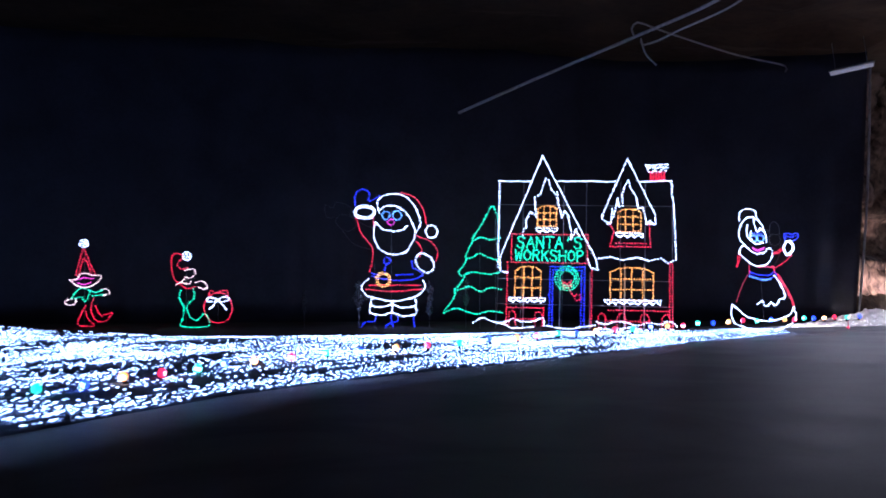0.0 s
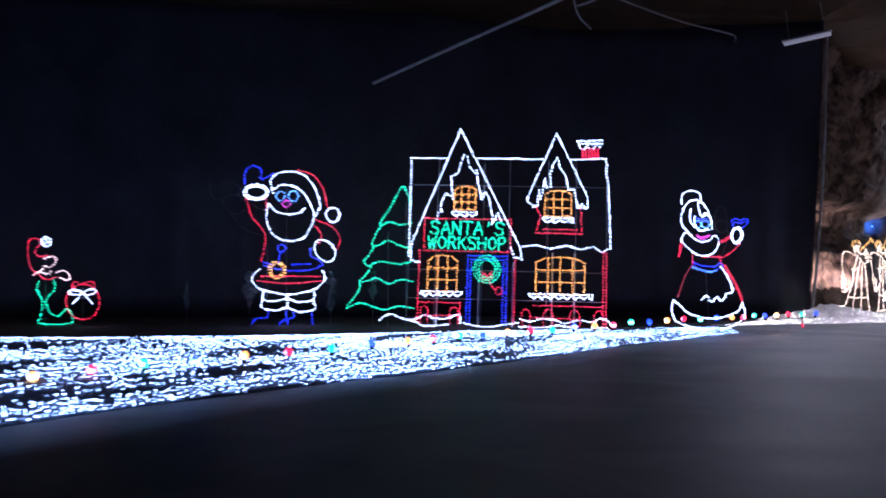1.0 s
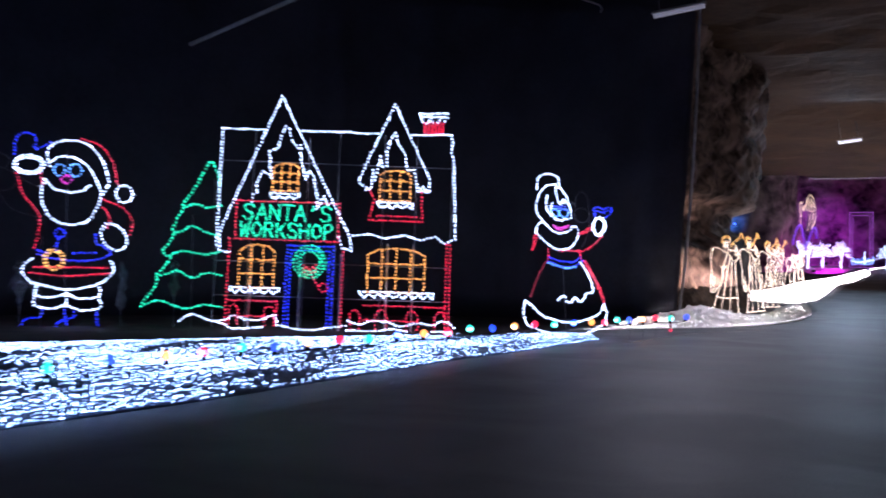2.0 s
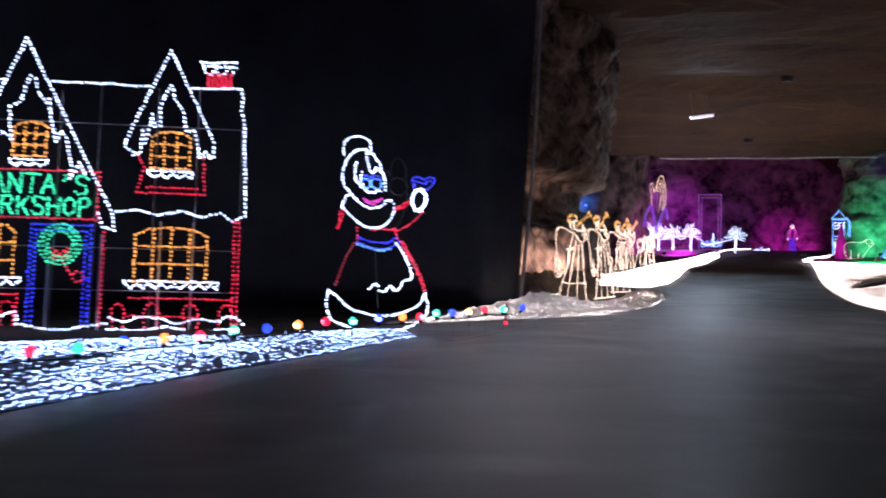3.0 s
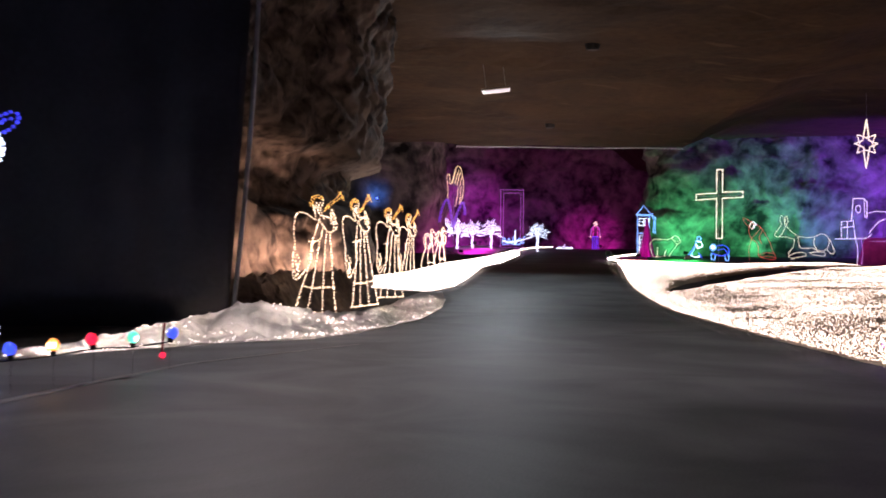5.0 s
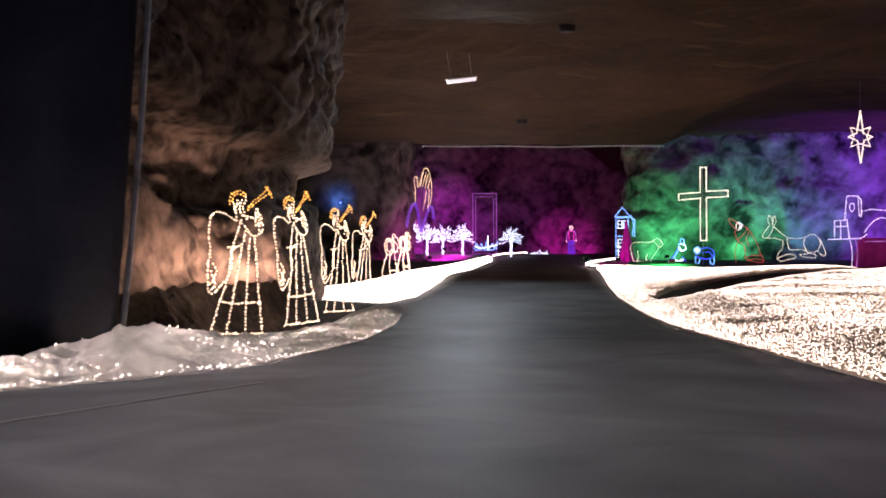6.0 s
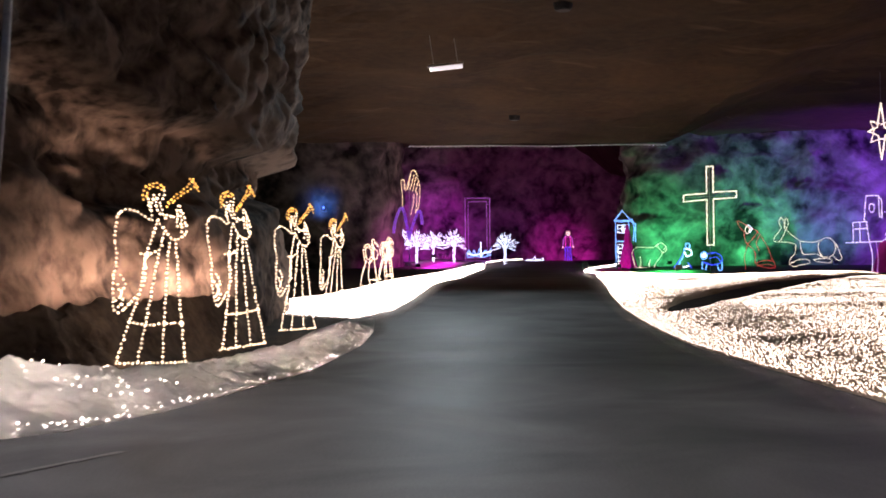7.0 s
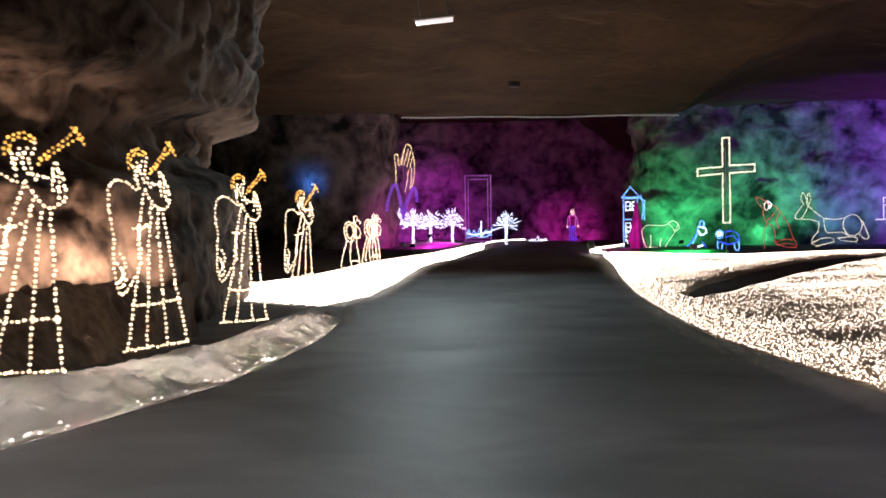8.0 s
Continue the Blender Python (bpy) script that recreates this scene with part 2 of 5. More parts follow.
def wired(name, strokes, step=0.07, r=0.024, wire=0.007):
    """Light strings on a bent steel frame, as one mesh. A stroke: (material, points, kind); kind "c" is bent smooth, "l" straight."""
    mats = ["steel"]
    V, F, I, base = [], [], [], 0
    for mat, pts, kind in strokes:
        pts = [p if len(p) == 3 else (p[0], 0.0, p[1]) for p in pts]
        line = smooth_line(pts, step) if kind == "c" else straight_line(pts, step)
        if mat not in mats:
            mats.append(mat)
        k = mats.index(mat)
        tv, tf = tube(line, wire, 3)
        V.append(tv), F.append(tf + base), I.append(np.zeros(len(tf)))
        base += len(tv)
        if mat == "steel":
            continue
        jit = line + np.random.normal(0, 0.006, line.shape) + np.array([0, -r * 0.6, 0])
        rad = r * np.random.uniform(0.85, 1.15, len(line))
        bv = (jit[:, None] + ICO_V[None] * rad[:, None, None]).reshape(-1, 3)
        bf = (ICO_F[None] + (np.arange(len(line)) * 12)[:, None, None]).reshape(-1, 3) + base
        V.append(bv), F.append(bf), I.append(np.full(len(bf), k))
        base += len(bv)
    return fast_mesh(name, np.vstack(V), np.vstack(F), mats, np.concatenate(I))


def statue(name, label, category, strokes, at, rz, group="", rx=0, ry=0, **kw):
    ob = new(name, wired(name, strokes, **kw))
    ob.matrix_basis = pose(*at, rx, ry, rz)
    return tagged(ob, label, category, group)


def px(u, origin, scale):
    """Lengths on a sketch sheet to metres on the figure."""
    return [((x - origin[0]) * scale, (origin[1] - z) * scale) for x, z in u]


def sheet(name, rows, mats, smooth=True, skirt=0.0):
    """A grid of points as a surface; a skirt hangs down round it."""
    n, m = len(rows), len(rows[0])
    V = [p for row in rows for p in row]
    F = [(i * m + j, i * m + j + 1, (i + 1) * m + j + 1, (i + 1) * m + j) for i in range(n - 1) for j in range(m - 1)]
    if skirt:
        rim = [(0, j) for j in range(m)] + [(i, m - 1) for i in range(1, n)] + [(n - 1, j) for j in range(m - 2, -1, -1)] + [(i, 0) for i in range(n - 2, 0, -1)]
        b = len(V)
        V += [(rows[i][j][0], rows[i][j][1], rows[i][j][2] - skirt) for i, j in rim]
        for k in range(len(rim)):
            (i0, j0), (i1, j1) = rim[k], rim[(k + 1) % len(rim)]
            F.append((i1 * m + j1, i0 * m + j0, b + k, b + (k + 1) % len(rim)))
    return mesh(name, V, F, mats, smooth=smooth)


def setting(name, me, label, category):
    return tagged(new(name, me), label, category, kind="structure")


def fbm(p, octaves=4):
    v, a = 0.0, 0.5
    p = Vector(p)
    for _ in range(octaves):
        v += a * noise.noise(p)
        p, a = p * 2.03, a * 0.5
    return v


# ---- the cavern ----
GROUND_ROWS = []
for i in range(0, 187):
    s = -30 + i
    GROUND_ROWS.append([(*ls(s, l), ground_z(*ls(s, l))) for l in range(-62, 63)])
setting("ground", sheet("ground", GROUND_ROWS, ["soil"]), "dark trodden earth floor of the cavern", "ground")

# left and right edge of the road, by distance along it
ROAD_L = [(-30, -7.4), (-1.3, -7.0), (6.8, -8.3), (10.6, -8.8), (13, -8.7), (15.6, -8.3), (18.8, -7.7), (24.5, -7.1), (27.7, -6.4), (31.3, -6.0), (33, -7.0), (36, -7.2), (38, -6.4), (40.5, -4.4), (44, -3.0), (49, -2.1), (53, -1.7), (56, -2.0), (58, -1.25), (62, -0.75), (68, -0.2), (74, 0.8), (89, 2.3), (105, 3.0), (122, 3.6)]
ROAD_R = [(-30, 12), (0, 9.0), (25, 5.4), (36, 4.6), (45, 4.55), (49, 4.65), (54, 4.8), (58, 4.92), (62.5, 5.2), (67.6, 5.7), (75, 6.55), (80, 7.2), (92, 9.0), (105, 10.0), (122, 11.0)]
rows = []
for i in range(0, 160):
    s = -30 + i * 0.95
    a, b = lerp_list(ROAD_L, s), lerp_list(ROAD_R, s)
    rows.append([(*ls(s, a + (b - a) * j / 10), ground_z(*ls(s, a + (b - a) * j / 10)) + 0.010 + 0.012 * math.sin(math.pi * j / 10)) for j in range(11)])
setting("road", sheet("road", rows, ["asphalt"], skirt=0.06), "dark smooth asphalt drive with a slight crown", "road")


def rock_wall(name, base, height, label, rough=0.8, profile=None, cell=0.45, seed=0.0, mat="rock", blocky=1.0):
    """A quarried face along a line on the ground. profile: (height, how far it stands out)."""
    line = smooth_line([(x, y, 0) for x, y in base], cell) if len(base) > 2 else straight_line([(x, y, 0) for x, y in base], cell)
    d = np.gradient(line, axis=0)
    d /= np.linalg.norm(d, axis=1)[:, None]
    out = []
    nz = int(height / cell) + 1
    for k in range(nz + 1):
        z = height * k / nz
        row = []
        for i, ((x, y, _), (dx, dy, _)) in enumerate(zip(line, d)):
            nx, ny = dy, -dx
            push = rough * fbm((x * 0.33 + seed, y * 0.33, z * 0.42), 4) * 1.1 + 0.07 * (1 if profile else 3.5) * fbm((x * 1.7, y * 1.7, z * 2.0), 4)
            bent = Vector((x * 0.85, y * 0.85, z * 1.7 + seed)) + 0.5 * noise.noise_vector((x * 0.7, y * 0.7, z * 0.7))
            for size, deep in ((2.1, 0.34), (0.75, 0.13)):
                # blocks with rounded backs and cracks between them
                near = noise.voronoi(bent / size)[0]
                push += blocky * deep * min(1.0, 1.9 * (near[1] - near[0])) ** 0.6
            if profile:
                push *= lerp_list([(0, 0.5), (2.6, 0.55), (3.4, 1.0)], z)
                # the hanging mass rides higher towards the sheeting
                push += lerp_list(profile, z - 0.65 * clamp((21 - x) / 5) * clamp(z - 3) + 0.4 * noise.noise((x * 0.28, y * 0.28, 2.0)) + 0.2 * noise.noise((x * 0.9, y * 0.9, 5.0)))
            row.append((x + nx * push, y + ny * push, ground_z(x, y) - 0.4 + z * (1 + 0.4 / height)))
        out.append(row)
    me = sheet(name, out, [mat], smooth=True)
    return setting(name, me, label, "rock wall")


# the pillar behind the trumpeters: a talus of earth, a pale undercut face, a dark recess and a hanging mass
rock_wall("wall_west", [(9.5, 43.5), (12.4, 42.2), (14.6, 41.4), (15.35, 42.2), (17.15, 44.5), (18.65, 45.9), (20.65, 48.3), (22.2, 51.0), (23.4, 53.5), (23.8, 56.0), (22.6, 59.5), (19.5, 64.5)], 10.5,
          "rugged pale limestone pillar with a hanging upper mass", 0.5,
          [(0, 0.0), (1.2, 0.1), (2.2, 0.0), (2.8, -0.2), (3.05, -0.9), (3.95, -0.95), (4.25, 0.15), (7, 0.3), (10.5, 0.8)], 0.085, 3.0)

# earth thrown up along the foot of the pillar
CREST = [(14.7, 40.5), (15.2, 40.6), (16.2, 41.5), (18.03, 43.76), (19.45, 45.2), (20.45, 46.6)]
line = smooth_line([(x, y, 0) for x, y in CREST], 0.12)
d = np.gradient(line, axis=0)
d /= np.linalg.norm(d, axis=1)[:, None]
rows = []
for o, h in ((-0.42, 0.05), (-0.36, 0.45), (-0.28, 0.7), (-0.18, 0.87), (-0.08, 0.95), (0.0, 0.96), (0.08, 0.95), (0.16, 0.9), (0.24, 0.83), (0.32, 0.75), (0.4, 0.66), (0.48, 0.58), (0.56, 0.5), (0.64, 0.42), (0.74, 0.34), (0.85, 0.26), (1.0, 0.18), (1.2, 0.1), (1.5, -0.05)):
    row = []
    for i, ((x, y, _), (dx, dy, _)) in enumerate(zip(line, d)):
        w = 0.5 * min(clamp((len(line) - i) / 25, 0.25, 1), clamp(i / 10, 0.3, 1))
        px_, py_ = x + dy * o * w, y - dx * o * w
        lump = 0.16 * fbm((px_ * 1.1, py_ * 1.1, h * 1.3), 3) + 0.12 * abs(noise.noise((px_ * 3.1, py_ * 3.1, h * 4))) + 0.06 * noise.cell((px_ * 5, py_ * 5, h * 6))
        row.append((px_, py_, ground_z(px_, py_) + h * (0.75 + 0.5 * w) + lump * clamp(h * 3)))
    rows.append(row)
setting("earth_berm", sheet("earth_berm", rows, ["earth"], smooth=False), "dark lumpy earth thrown up along the foot of the pillar", "earth berm")

# the far end, washed with purple light
rock_wall("wall_north", [ls(118, -34), ls(126, -14), ls(128, 0), ls(127, 14), ls(118, 26)], 13.5, "rough far rock wall washed in purple light", 1.2, None, 0.4, 11.0, mat="far_rock", blocky=1.5)
# the pillar behind the cross, washed green and violet
rock_wall("wall_east", [ls(126, 25.0), ls(106, 16.2), ls(98.5, 12.0), ls(96.5, 14.5), ls(96, 22), ls(91, 31), ls(80, 37), ls(60, 42), ls(20, 46)], 13.5, "rough rock wall washed in green and violet light", 1.1, None, 0.33, 23.0, mat="far_rock", blocky=1.7)
rock_wall("wall_recess", [(19.5, 64.2), (8, 76)], 10.5, "dark rock wall of the side tunnel mouth", 1.0, None, 0.9, 37.0, mat="far_rock", blocky=0.8)
rock_wall("wall_mid", [ls(108, -24), ls(98, -13), ls(97, -6), ls(98.5, -3.2), ls(106, -2.9), ls(124, -4.5)], 13.5, "unlit rough rock pillar before the far chamber", 0.9, None, 0.7, 17.0, mat="far_rock", blocky=0.8)
rock_wall("wall_side_tunnel", [(8, 72), (16, 84), (27, 97), (36, 108)], 10.5, "dark rock wall of a side tunnel", 1.0, None, 0.9, 31.0, mat="far_rock", blocky=0.8)
rock_wall("wall_south", [ls(20, 46), ls(-26, 44), ls(-27, 0), ls(-26, -44)], 10.5, "rough rock wall behind the road", 1.0, None, 1.2, 41.0, mat="far_rock", blocky=0.8)
rock_wall("wall_far_west", [ls(-26, -44), ls(0, -50), ls(40, -52), ls(70, -48)], 10.5, "rough rock wall behind the sheeting", 1.0, None, 1.2, 47.0, mat="far_rock", blocky=0.8)

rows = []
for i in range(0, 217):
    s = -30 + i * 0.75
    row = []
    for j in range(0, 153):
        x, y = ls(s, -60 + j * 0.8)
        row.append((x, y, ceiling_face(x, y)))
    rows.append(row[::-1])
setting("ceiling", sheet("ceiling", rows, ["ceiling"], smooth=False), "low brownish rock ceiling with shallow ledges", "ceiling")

# black sheeting hung behind the workshop, in soft vertical folds
line = smooth_line([(-44, 22, 0), (-30, 31, 0), (-15, 36.8, 0), (2, 40.6, 0), (8.5, 41.2, 0), (15.18, 38.99, 0)], 0.16)
d = np.gradient(line, axis=0)
d /= np.linalg.norm(d, axis=1)[:, None]
rows = []
for k in range(15):
    f = k / 14
    row = []
    for i, ((x, y, _), (dx, dy, _)) in enumerate(zip(line, d)):
        run = i * 0.16
        fold = (0.16 * noise.noise((run * 0.55, 0.3 * f, 1.0)) + 0.07 * noise.noise((run * 1.9, 0.8 * f, 5.0))) * (0.35 + 0.65 * (1 - f))
        lean = -0.5 * (1 - f) ** 1.4 * clamp(1 - (len(line) - 1 - i) * 0.16 / 4)
        row.append((x + dy * fold + dx * lean, y - dx * fold + dy * lean, -0.02 + f * (ceiling_z(x, y) + 0.2)))
    rows.append(row)
curtain = setting("wall_curtain", sheet("wall_curtain", rows, ["plastic"]), "black plastic sheeting hung in soft folds from floor to ceiling", "curtain")
curtain.modifiers.new("thickness", "SOLIDIFY").thickness = 0.01

# hem batten at the free end of the sheeting
hem = smooth_line([(14.79, 39.14, 0.0), (14.99, 39.06, 2.3), (15.17, 38.99, 5.5), (15.26, 38.94, 9.3)], 0.4)
hv, hf = tube(hem, 0.045, 6)
tagged(new("curtain_post", fast_mesh("curtain_post", hv, hf, ["steel"])), "slim grey steel post at the end of the black sheeting", "post")


# ---- floods ----
def flood(at, target, colour, watts, size=80, label="", spread=0.4):
    """A small flood lamp on a bracket, with its light."""
    x, y, z = at
    m = look((x, y, z), target)
    ob = new("flood_light")
    ob.matrix_basis = Matrix.Translation((x, y, z - 0.22))
    tagged(ob, label or "small black flood light on a bracket on the ground", "flood light", "ground flood lights")
    turn = m.to_3x3().to_4x4()

    def box(name, w, h, d, off, mat, parent):
        bm = bmesh.new()
        bmesh.ops.create_cube(bm, size=1)
        bmesh.ops.scale(bm, vec=(w, h, d), verts=bm.verts)
        bmesh.ops.bevel(bm, geom=list(bm.edges), offset=0.012, segments=2, affect="EDGES")
        bmesh.ops.transform(bm, matrix=Matrix.Translation((0, 0, 0.22)) @ turn @ Matrix.Translation(off), verts=bm.verts)
        me = bpy.data.meshes.new(name)
        bm.to_mesh(me)
        bm.free()
        me.materials.append(M[mat])
        return part(name, me, parent)
    box("housing", 0.26, 0.2, 0.08, (0, 0, 0.08), "black", ob)
    bv, bf = tube([(-0.16, 0, 0.22), (-0.16, 0, 0.0), (0, 0, -0.01), (0.16, 0, 0.0), (0.16, 0, 0.22)], 0.014, 5)
    part("bracket", fast_mesh("bracket", bv, bf, ["steel"]), ob)
    lamp = bpy.data.lights.new("flood_beam", "SPOT")
    lamp.energy, lamp.color, lamp.spot_size, lamp.spot_blend, lamp.shadow_soft_size = watts, colour, radians(size), spread, 0.1
    lo = new("flood_beam", lamp)
    lo.matrix_basis = m @ Matrix.Translation((0, 0, -0.02))
    return ob


def on_ground(x, y, up=0.3):
    return (x, y, ground_z(x, y) + up)


MAGENTA, GREEN, VIOLET, BLUE = (1.0, 0.03, 0.75), (0.03, 1.0, 0.30), (0.25, 0.06, 1.0), (0.05, 0.25, 1.0)


def wash_bar(x, y, turn, watts, colour):
    """A long wall-wash bar lying behind the earth berm, shining up the rock."""
    ob = thing("wash_light", "long black wall-wash bar lying behind the earth berm", "wash light", (x, y, ground_z(x, y) + 0.72), turn, "wall-wash bars")
    bm = bmesh.new()
    bmesh.ops.create_cube(bm, size=1)
    bmesh.ops.scale(bm, vec=(1.5, 0.1, 0.08), verts=bm.verts)
    bmesh.ops.bevel(bm, geom=list(bm.edges), offset=0.015, segments=2, affect="EDGES")
    me = bpy.data.meshes.new("housing")
    bm.to_mesh(me)
    bm.free()
    me.materials.append(M["black"])
    part("housing", me, ob)
    for xx in (-0.6, 0.6):
        lv, lf = tube([(xx, 0, -0.72), (xx, 0, -0.3), (xx, 0, 0)], 0.02, 5)
        part("leg", fast_mesh("leg", lv, lf, ["steel"]), ob)
    lamp = bpy.data.lights.new("wash_beam", "AREA")
    lamp.shape, lamp.size, lamp.size_y, lamp.energy, lamp.color, lamp.spread = "RECTANGLE", 1.45, 0.06, watts * 0.88, colour, radians(84)
    lo = new("wash_beam", lamp)
    lo.matrix_basis = pose(x, y, ground_z(x, y) + 0.8, 128, 0, turn)


for x, y, turn, w in ((16.05, 41.65, 50, 4), (16.95, 42.8, 52, 14), (17.85, 43.9, 49, 20), (18.6, 44.6, 43, 22), (19.25, 45.3, 46, 22), (20.15, 46.5, 50, 20)):
    wash_bar(x, y, turn, w, (1.0, 0.67, 0.43))
flood(on_ground(*ls(118, -1.6)), (*ls(128, -1.4), 4.0), (0.78, 0.05, 1.0), 6600, 72, spread=1.0)
for s_, l_ in ((93.2, -0.3), (98.0, 0.1), (103.4, 0.6)):
    flood(on_ground(*ls(s_, l_), 0.75), (*ls(s_ + 3.4, l_ - 0.2), ground_z(*ls(s_ + 3.4, l_))), MAGENTA, 1600, 110, spread=0.8)
flood(on_ground(*ls(122, 11.4)), (*ls(128, 11.2), 2.9), MAGENTA, 1705, 80, spread=1.0)
flood(on_ground(*ls(121, 6.8)), (*ls(128, 6.6), 3.6), (0.3, 0.08, 0.9), 260, 100, spread=1.0)
flood(on_ground(*ls(93.0, 13.4)), (*ls(97.6, 13.4), 3.8), GREEN, 2500, 100, spread=0.9)
flood(on_ground(*ls(92.2, 18.4)), (*ls(96.4, 18.6), 4.4), GREEN, 2250, 100, spread=0.9)
flood(on_ground(*ls(91.8, 22.6)), (*ls(95.4, 23.2), 4.2), (0.02, 0.6, 0.6), 900, 92, spread=0.9)
flood(on_ground(*ls(84.5, 24.0)), (*ls(92.0, 24.0), 8.6), VIOLET, 5200, 110, spread=0.9)
flood(on_ground(*ls(86, 28)), (*ls(93, 30), 5.5), VIOLET, 8370, 115, spread=0.8)
blue_flood = flood((*ls(95.4, -6.9), 5.3), (*ls(97.5, -7.2), 5.7), BLUE, 150, 100, "small black flood light fixed high on the rock pillar", spread=1.0)
flood(on_ground(*ls(83.6, 8.9), 0.3), (*ls(86, 9.75), 2.4), MAGENTA, 90, 80, spread=0.8)
flood(on_ground(*ls(77.4, 6.4), 0.5), (*ls(84, 8.6), 1.4), MAGENTA, 240, 70, spread=0.8)
flood(on_ground(*ls(91.6, -1.2), 0.3), (*ls(93.4, -1.7), 3.6), (0.4, 0.04, 1.0), 70, 80, spread=0.8)
flood(on_ground(*ls(73.4, 9.6), 0.4), (*ls(77.5, 9.6), 1.3), GREEN, 420, 100, spread=0.8)
part("lens", swarm("lens", [(-0.095, -0.18, 0.22)], [0.085], "lens_blue", "ico"), blue_flood, "glowing blue lens")


# ---- carpets of small lights ----
def edge_point(pts, f):
    """A point at the fraction f along paired corners."""
    g = f * (len(pts) - 1)
    i = min(int(g), len(pts) - 2)
    a, b = pts[i], pts[i + 1]
    return (a[0] + (b[0] - a[0]) * (g - i), a[1] + (b[1] - a[1]) * (g - i))


def bank(front, back, nu, nv, height, z_of=ground_z, smooth=True):
    """Rows of a low bank between a front and a back line; height(f, g, x, y) gives its thickness."""
    rows = []
    for i in range(nu + 1):
        f = i / nu
        (ax, ay), (bx, by) = edge_point(front, f), edge_point(back, f)
        row = []
        for j in range(nv + 1):
            g = j / nv
            x, y = ax + (bx - ax) * g, ay + (by - ay) * g
            row.append((x, y, z_of(x, y) + height(f, g, x, y)))
        rows.append(row)
    return rows


def carpet_bulbs(front, back, height, row_gap, bulb_gap, r, keep=None, seed=1, lift=0.012, even=False, stray=0.35):
    """Strings of small lights laid to and fro over a bank."""
    rng = np.random.RandomState(seed)
    out = []
    nf = 4000
    fs = np.linspace(0, 1, nf)
    A = np.array([edge_point(front, f) for f in fs])
    B = np.array([edge_point(back, f) for f in fs])
    widths = np.linalg.norm(B - A, axis=1)
    width = widths.max()
    rows = int(width / row_gap)
    for k in range(rows):
        g = (k + 0.5) / rows
        P = A + (B - A) * g
        run = np.concatenate([[0], np.cumsum(np.linalg.norm(np.diff(P, axis=0), axis=1))])
        n = int(run[-1] / bulb_gap)
        if n < 2:
            continue
        at = (np.arange(n) + rng.uniform(-0.3, 0.3, n)) * bulb_gap
        ff = np.interp(at, run, fs)
        wob = 0.9 * row_gap / width * np.sin(at * 1.7 + k * 2.1) + rng.normal(0, (0.22 if even else stray) * row_gap / width, n)
        # where the bank narrows, strings end so that the rest keep their distance
        step = 2 ** np.floor(np.log2(width / np.interp(ff, fs, widths) * 1.2)) if even else np.ones(n)
        for f, dg, st in zip(ff, wob, step):
            if k % int(st):
                continue
            gg = clamp(g + dg, 0.002, 0.998)
            (ax, ay), (bx, by) = edge_point(front, f), edge_point(back, f)
            x, y = ax + (bx - ax) * gg, ay + (by - ay) * gg
            if keep and not keep(x, y, f, gg, rng):
                continue
            out.append((x, y, ground_z(x, y) + height(f, gg, x, y) + lift + rng.uniform(0, 0.03)))
    out = np.array(out)
    return out, r * rng.uniform(0.75, 1.3, len(out))


# the icy carpet along the road before the workshop
SNOW_F = [(-6.5, 2), (-3.9, 9.75), (-2.6, 13.3), (-1.4, 15.4), (0.15, 17.5), (2.2, 20.1), (5.4, 24.8), (7.5, 27.4), (9.6, 30.3)]
SNOW_B = [(-30, 6), (-26, 22), (-17, 27.6), (-10, 27.2), (-5, 27.2), (-1, 28.2), (3.4, 29.8), (6.6, 30.6), (9.3, 31.2)]


def snow_height(f, g, x, y):
    rise = clamp(g / 0.18) * clamp((1 - g) / 0.12)
    mound = 0.30 * math.exp(-((x + 11.5) / 3.2) ** 2 - ((y - 25.5) / 2.5) ** 2)
    return 0.02 + rise * (0.03 + mound + 0.09 * (fbm((x * 0.35, y * 0.35, 3.0), 3) + 0.25))


def snow_keep(x, y, f, g, rng):
    s, l = sl(x, y)
    patch = fbm((s * 0.28, l * 1.1, 9.0), 3)
    return rng.uniform() < clamp(0.5 + 2.6 * patch - 0.1 * g + 0.3 * clamp((x + 4) / 4), 0.06, 1.0)


snow = thing("light_carpet", "low bank under a carpet of icy white string lights", "light carpet", kind="stuff")
part("bed", sheet("bed", bank(SNOW_F, SNOW_B, 110, 36, snow_height), ["bed_dark"], skirt=0.25), snow, "dark netting bed")
pl, rd = carpet_bulbs(SNOW_F, SNOW_B, snow_height, 0.16, 0.08, 0.0098, snow_keep, 3, even=True)
tagged(part("small_lights", swarm("small_lights", pl, rd, "snow", "oct", (0.466, 0.885, 0.0)), snow, "icy white string lights"), kind="stuff")

# the warm carpet on the other side of the road, split by a bare ditch
MAT_F = [ls(s, lerp_list(ROAD_R, s) - 0.22 * clamp((66 - s) / 10)) for s in (24, 30, 36, 42, 48, 54, 58, 62, 66, 69, 72, 75)]
MAT_B = [ls(*q) for q in ((30, 28), (38, 28), (46, 28), (54, 28), (62, 28), (70, 28), (77, 27), (76.5, 19), (74.5, 14.5), (73.2, 11.5), (73.2, 9), (75.4, 6.9))]


def ditch(x, y):
    """How deep in the ditch: 0 outside, 1 in its middle."""
    s, l = sl(x, y)
    if l < 5.5:
        return 0.0
    mid = lerp_list([(5.6, 56.5), (6.9, 58.8), (9.2, 62.6), (11.6, 66.2), (14, 69.4), (17, 72.8), (20, 75.8), (24, 79.5)], l)
    half = 2.2 * clamp((l - 5.0) / 1.6, 0.25, 1)
    return clamp(1 - abs(s - mid) / half)


